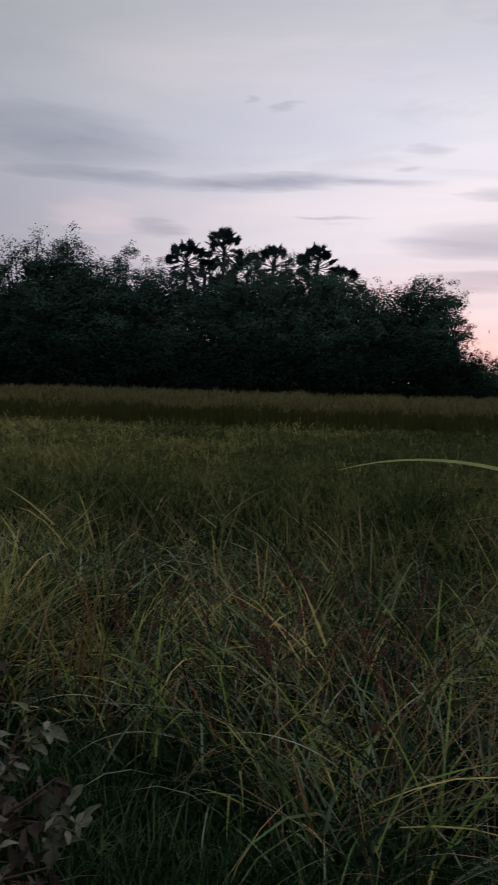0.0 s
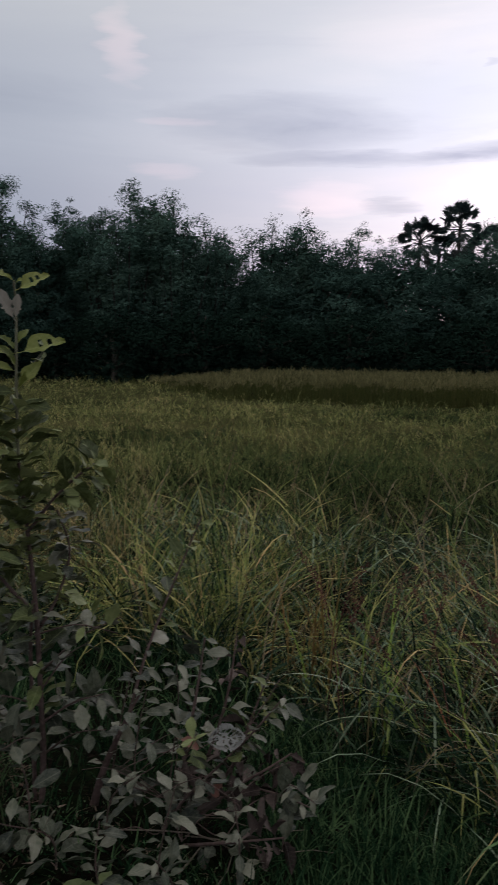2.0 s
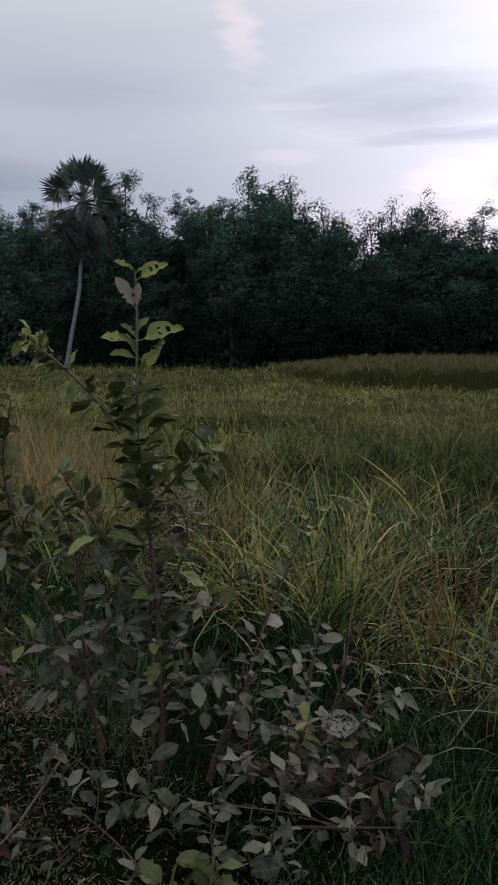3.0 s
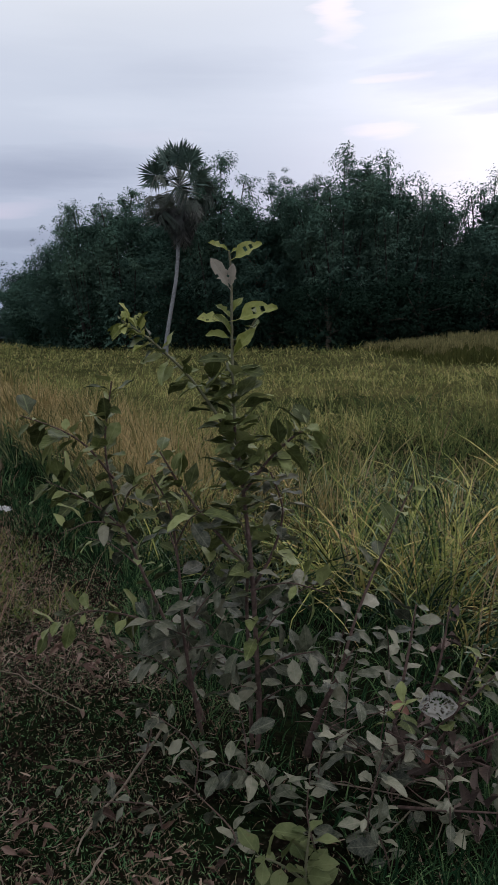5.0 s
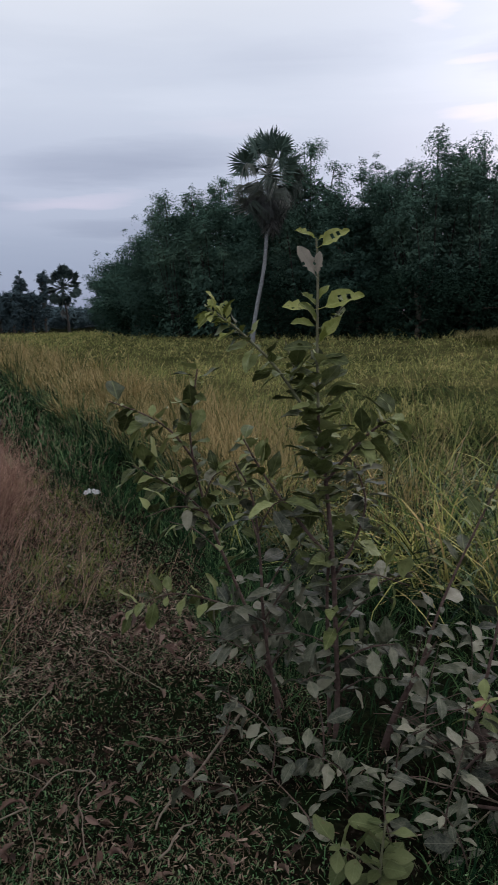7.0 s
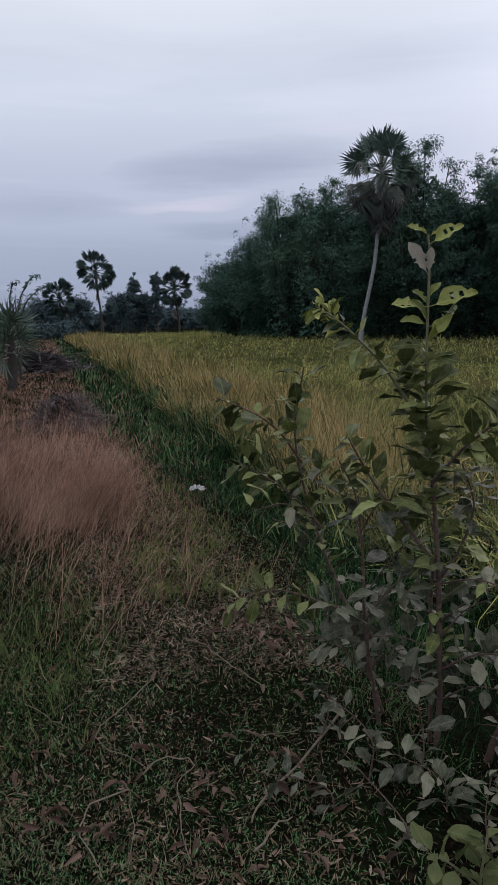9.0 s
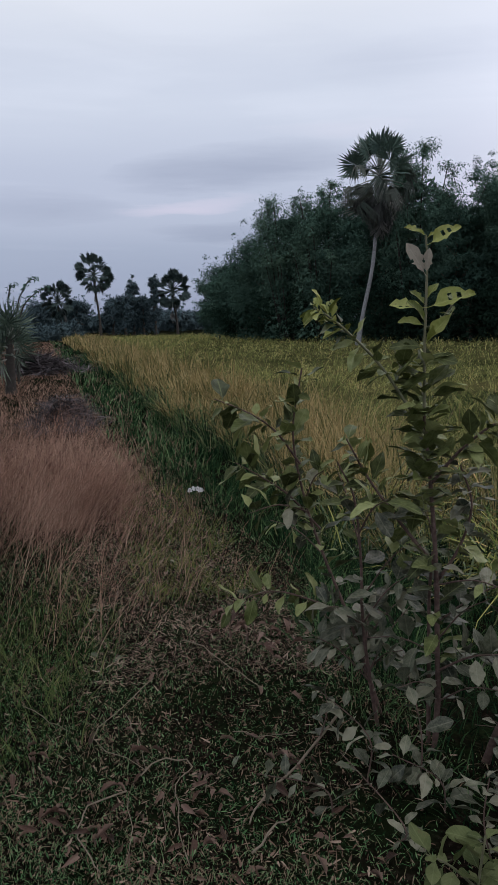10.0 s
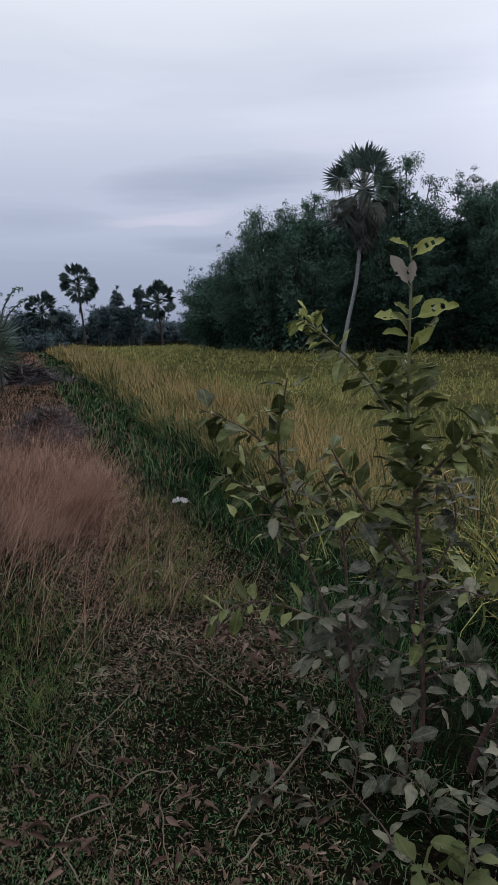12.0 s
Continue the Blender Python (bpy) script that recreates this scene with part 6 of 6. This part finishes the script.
for rows, thick, leaves, kinds in [
    ([(-0.26, -0.04, 0.1), (-0.22, 0.12, 0.08), (-0.15, 0.295, 0.05), (-0.09, 0.42, 0.03)], 0.016, 9, [DUSTY]),
    ([(-0.15, 0.28, 0.05), (-0.06, 0.525, 0.12), (0.05, 0.767, 0.16), (0.14, 0.962, 0.18)], 0.006, 15, [DUSTY, OLIVE, OLIVE]),
    ([(0.0, -0.03), (0.05, 0.2, 0.0), (0.1, 0.4, 0.05), (0.13, 0.55, 0.08)], 0.009, 16, [DRY, DUSTY, DUSTY]),
    ([(0.06, -0.03, -0.05), (0.2, 0.14, -0.05), (0.28, 0.3, -0.02), (0.34, 0.43, 0.0)], 0.008, 14, [DRY, DRY, DUSTY]),
    ([(0.02, -0.03, -0.1), (0.17, 0.12, -0.16), (0.28, 0.2, -0.2), (0.36, 0.24, -0.2)], 0.007, 12, [DRY, DRY]),
    ([(-0.05, -0.03, -0.1), (0.0, 0.15, -0.22), (0.08, 0.28, -0.3)], 0.006, 14, [DUSTY, DUSTY]),
    ([(0.1, -0.03, 0.1), (0.22, 0.25, 0.15), (0.28, 0.5, 0.2)], 0.008, 12, [DUSTY, DRY]),
    ([(0.1, 0.1, -0.05), (0.24, 0.26, -0.1), (0.36, 0.4, -0.12)], 0.005, 12, [DRY, DUSTY, DUSTY]),
    ([(0.0, -0.02, -0.2), (0.14, 0.06, -0.34), (0.27, 0.09, -0.4)], 0.006, 10, [DUSTY, DRY]),
    ([(0.2, 0.1, -0.1), (0.3, 0.13, -0.24), (0.4, 0.1, -0.3)], 0.005, 9, [DRY, DUSTY]),
]:
    line = branch(shrub, rows, thick, 0.0025, STEM)
    clothe(grow, shrub, line, int(leaves * 1.35), 0.15, (0.095, 0.076), kinds, 1.1)
part("leaf", LACE, None, shrub, "pale leaf eaten to a lace of veins", at=leaf_pose(at_foot(0.09, 0.285, -0.14), ACROSS + Vector((0, 0, 0.05)), -AWAY * 0.75 + Vector((0, 0, 0.65)), 0.13))
part("leaf", RED[0], None, shrub, "orange red withered leaf", at=leaf_pose(at_foot(0.0, 0.305, -0.14), ACROSS * 0.8 + Vector((0, 0, -0.35)), -AWAY * 0.6 + Vector((0, 0, 0.8)), 0.08))
for k in range(7):
    part("leaf", (RED if k == 0 else DRY)[k % 4], None, shrub, "crumpled dry leaf", at=leaf_pose(at_foot(0.08 + 0.045 * grow.normal(), 0.14 + 0.045 * grow.normal(), -0.22), Vector(grow.normal(0, 1, 3)), Vector(grow.normal(0, 1, 3)), 0.09))

# bare dead twigs that cross under the shrub
for i in range(13):
    a = at_foot(grow.uniform(-0.2, 0.16), grow.uniform(0.02, 0.22), grow.uniform(-0.5, 0.1))
    c = a + ACROSS * grow.uniform(0.08, 0.24) * grow.choice([-1, 1]) + Vector((0, 0, grow.uniform(-0.02, 0.2))) + AWAY * grow.uniform(-0.15, 0.15)
    c.z = max(c.z, 0.02)
    line = curve_points([a * 0.25, a, a.lerp(c, 0.5) + Vector((0, 0, 0.02)), c], 4)
    part("dead_twig", mesh_from("dead_twig", *tube(line, [0.0022 - 0.0012 * q / len(line) for q in range(len(line))], 5)), STEM, shrub)

# ---- litter on the bank ----
CURLED = [leaf_mesh("curled_leaf", LEAF_LITTER, 71 + k, 0.4 - 0.05 * k, 0.34, curl=0.8 - 0.4 * k, fold=1.7) for k in range(3)]


def lie(x, y, lift=0.012):
    return Vector((x, y, float(ground_z(x, y)) + lift))


for i in range(96):
    if i < 60:
        x, y = grow.uniform(-0.3, 0.95), grow.uniform(1.5, 2.7)
    else:
        x, y = grow.uniform(-0.1, 1.1), grow.uniform(2.5, 4.6)
    me = CURLED[grow.integers(0, 3)] if i % 9 else DUSTY[0]
    ob = part("dry_leaf", me, None, None, at=leaf_pose(lie(x, y, 0.02), (math.cos(i * 2.4), math.sin(i * 2.4), grow.normal(0, 0.2)), (grow.normal(0, 0.5), grow.normal(0, 0.5), 1), grow.uniform(0.03, 0.07)))
    tagged(ob, "curled brown fallen leaf lying on turf" if i % 9 else "pale fallen leaf lying on turf", "leaf", "fallen leaves")

# heaps of larger curled leaves
for k, (x, y, n) in enumerate([(0.41, 2.17, 10), (0.2, 2.3, 6), (0.05, 2.08, 7), (0.4, 1.99, 5), (-0.13, 2.5, 6), (-0.05, 2.2, 6), (0.72, 2.2, 6), (0.98, 3.2, 22), (0.84, 3.36, 18)]):
    for i in range(n):
        loose = 2.2 if k > 6 else 1.0
        at = lie(x + grow.normal(0, 0.045) * loose, y + grow.normal(0, 0.06) * loose, 0.035 + 0.02 * grow.random())
        ob = part("dry_leaf", CURLED[(k + i) % 3], None, None, at=leaf_pose(at, Vector(grow.normal(0, 1, 3)) * Vector((1, 1, 0.4)), (grow.normal(0, 0.8), grow.normal(0, 0.8), 1), grow.uniform(0.03, 0.066) * (1.3 if k > 6 else 1.0)))
        tagged(ob, "curled brown fallen leaf lying on turf", "leaf", "fallen leaves")

TWIGS = [  # thickness, then points over the ground
    (0.0035, [(0.37, 2.97), (0.22, 2.74), (0.10, 2.56), (0.26, 2.35)]),
    (0.003, [(0.22, 2.72), (0.25, 2.53), (0.26, 2.35)]),
    (0.0045, [(0.24, 2.33), (0.33, 2.38), (0.41, 2.31), (0.34, 2.23), (0.32, 2.07), (0.31, 1.88)]),
    (0.005, [(0.18, 2.26), (0.06, 2.21), (0.02, 2.11), (0.04, 2.0), (0.07, 1.91)]),
    (0.004, [(0.56, 3.29), (0.64, 3.05), (0.71, 2.84), (0.78, 2.73)]),
    (0.008, [(0.98, 2.46), (0.74, 2.21), (0.58, 2.07), (0.51, 1.98)]),
    (0.006, [(0.49, 1.86), (0.59, 1.93), (0.64, 1.97)]),
    (0.003, [(-0.15, 2.91), (-0.08, 2.77), (0.01, 2.64)]),
    (0.0025, [(0.18, 2.23), (0.17, 2.06), (0.14, 1.93)]),
    (0.0025, [(0.29, 2.22), (0.27, 2.04)]),
    (0.0025, [(0.43, 2.18), (0.45, 2.33)]),
    (0.003, [(0.6, 2.5), (0.7, 2.42), (0.82, 2.43)]),
    (0.005, [(1.35, 1.6), (1.55, 1.66), (1.75, 1.55)]),
    (0.004, [(1.5, 1.75), (1.68, 1.55), (1.9, 1.45)]),
    (0.005, [(1.3, 1.9), (1.5, 1.72), (1.62, 1.5)]),
    (0.004, [(1.42, 1.5), (1.62, 1.62), (1.85, 1.72)]),
    (0.004, [(1.6, 1.9), (1.72, 1.7), (1.95, 1.62)]),
]
for thick, places in TWIGS:
    thick *= 0.62
    pts = curve_points([lie(x, y, 0.03 + (0.015 if 0 < k < len(places) - 1 else 0.0)) for k, (x, y) in enumerate(places)], 3)
    pts = [p + Vector(grow.normal(0, 0.004, 3)) for p in pts]
    ob = part("twig", mesh_from("twig", *tube(pts, [thick * (1 - 0.5 * i / len(pts)) for i in range(len(pts))], 6)), TWIG)
    tagged(ob, "dry bent twig lying on the turf", "twig", "twigs")

# a crumpled scrap of plastic at the edge of the bank
rng = np.random.default_rng(3)
u, w = np.meshgrid(np.linspace(-1, 1, 9), np.linspace(-1, 1, 7))
v = np.stack([u * 0.06 + 0.005 * rng.normal(0, 1, u.shape), w * 0.045 + 0.005 * rng.normal(0, 1, u.shape), 0.04 + 0.035 * (1 - u**2) * (1 - w**2) + 0.008 * rng.normal(0, 1, u.shape)], -1).reshape(-1, 3)
f = np.array([(i * 9 + k, i * 9 + k + 1, i * 9 + k + 10, i * 9 + k + 9) for i in range(6) for k in range(8)])
ob = part("plastic_scrap", mesh_from("plastic_scrap", v, f, False), PLASTIC, at=Matrix.Translation(lie(1.19, 6.15, 0.03)))
tagged(ob, "crumpled white plastic scrap on the grass", "litter")


def brush_pile(rng, at, reach, height, count, coarse, label):
    """A heap of dark sticks and dead leaves."""
    x, y = rng.normal(0, reach[0] * 0.4, count), rng.normal(0, reach[1] * 0.4, count)
    z = height * np.exp(-((x / reach[0]) ** 2 + (y / reach[1]) ** 2) * 1.6) * rng.random(count) ** 0.6
    n = count
    v, f = blades(rng, np.stack([x, y, z], -1), coarse * rng.uniform(0.08, 0.34, n), coarse * rng.uniform(0.006, 0.02, n), rng.uniform(0, 6.3, n), rng.uniform(1.1, 1.9, n), rng.uniform(-0.4, 0.6, n), 4)
    v[:, 2] = np.maximum(v[:, 2], 0.0)
    ob = part("brush_pile", mesh_from("brush_pile", v, f, False), CHARRED, at=Matrix.Translation(lie(*at)))
    tagged(ob, label, "brush pile", kind="stuff")


brush_pile(grow, (0.26, 11.2), (0.5, 0.9), 0.45, 3600, 1.2, "dark heap of dead sticks and leaves in red grass")
brush_pile(grow, (-0.15, 25.5), (1.5, 1.6), 0.62, 2200, 2.6, "dark heap of fallen palm leaves beside the path")
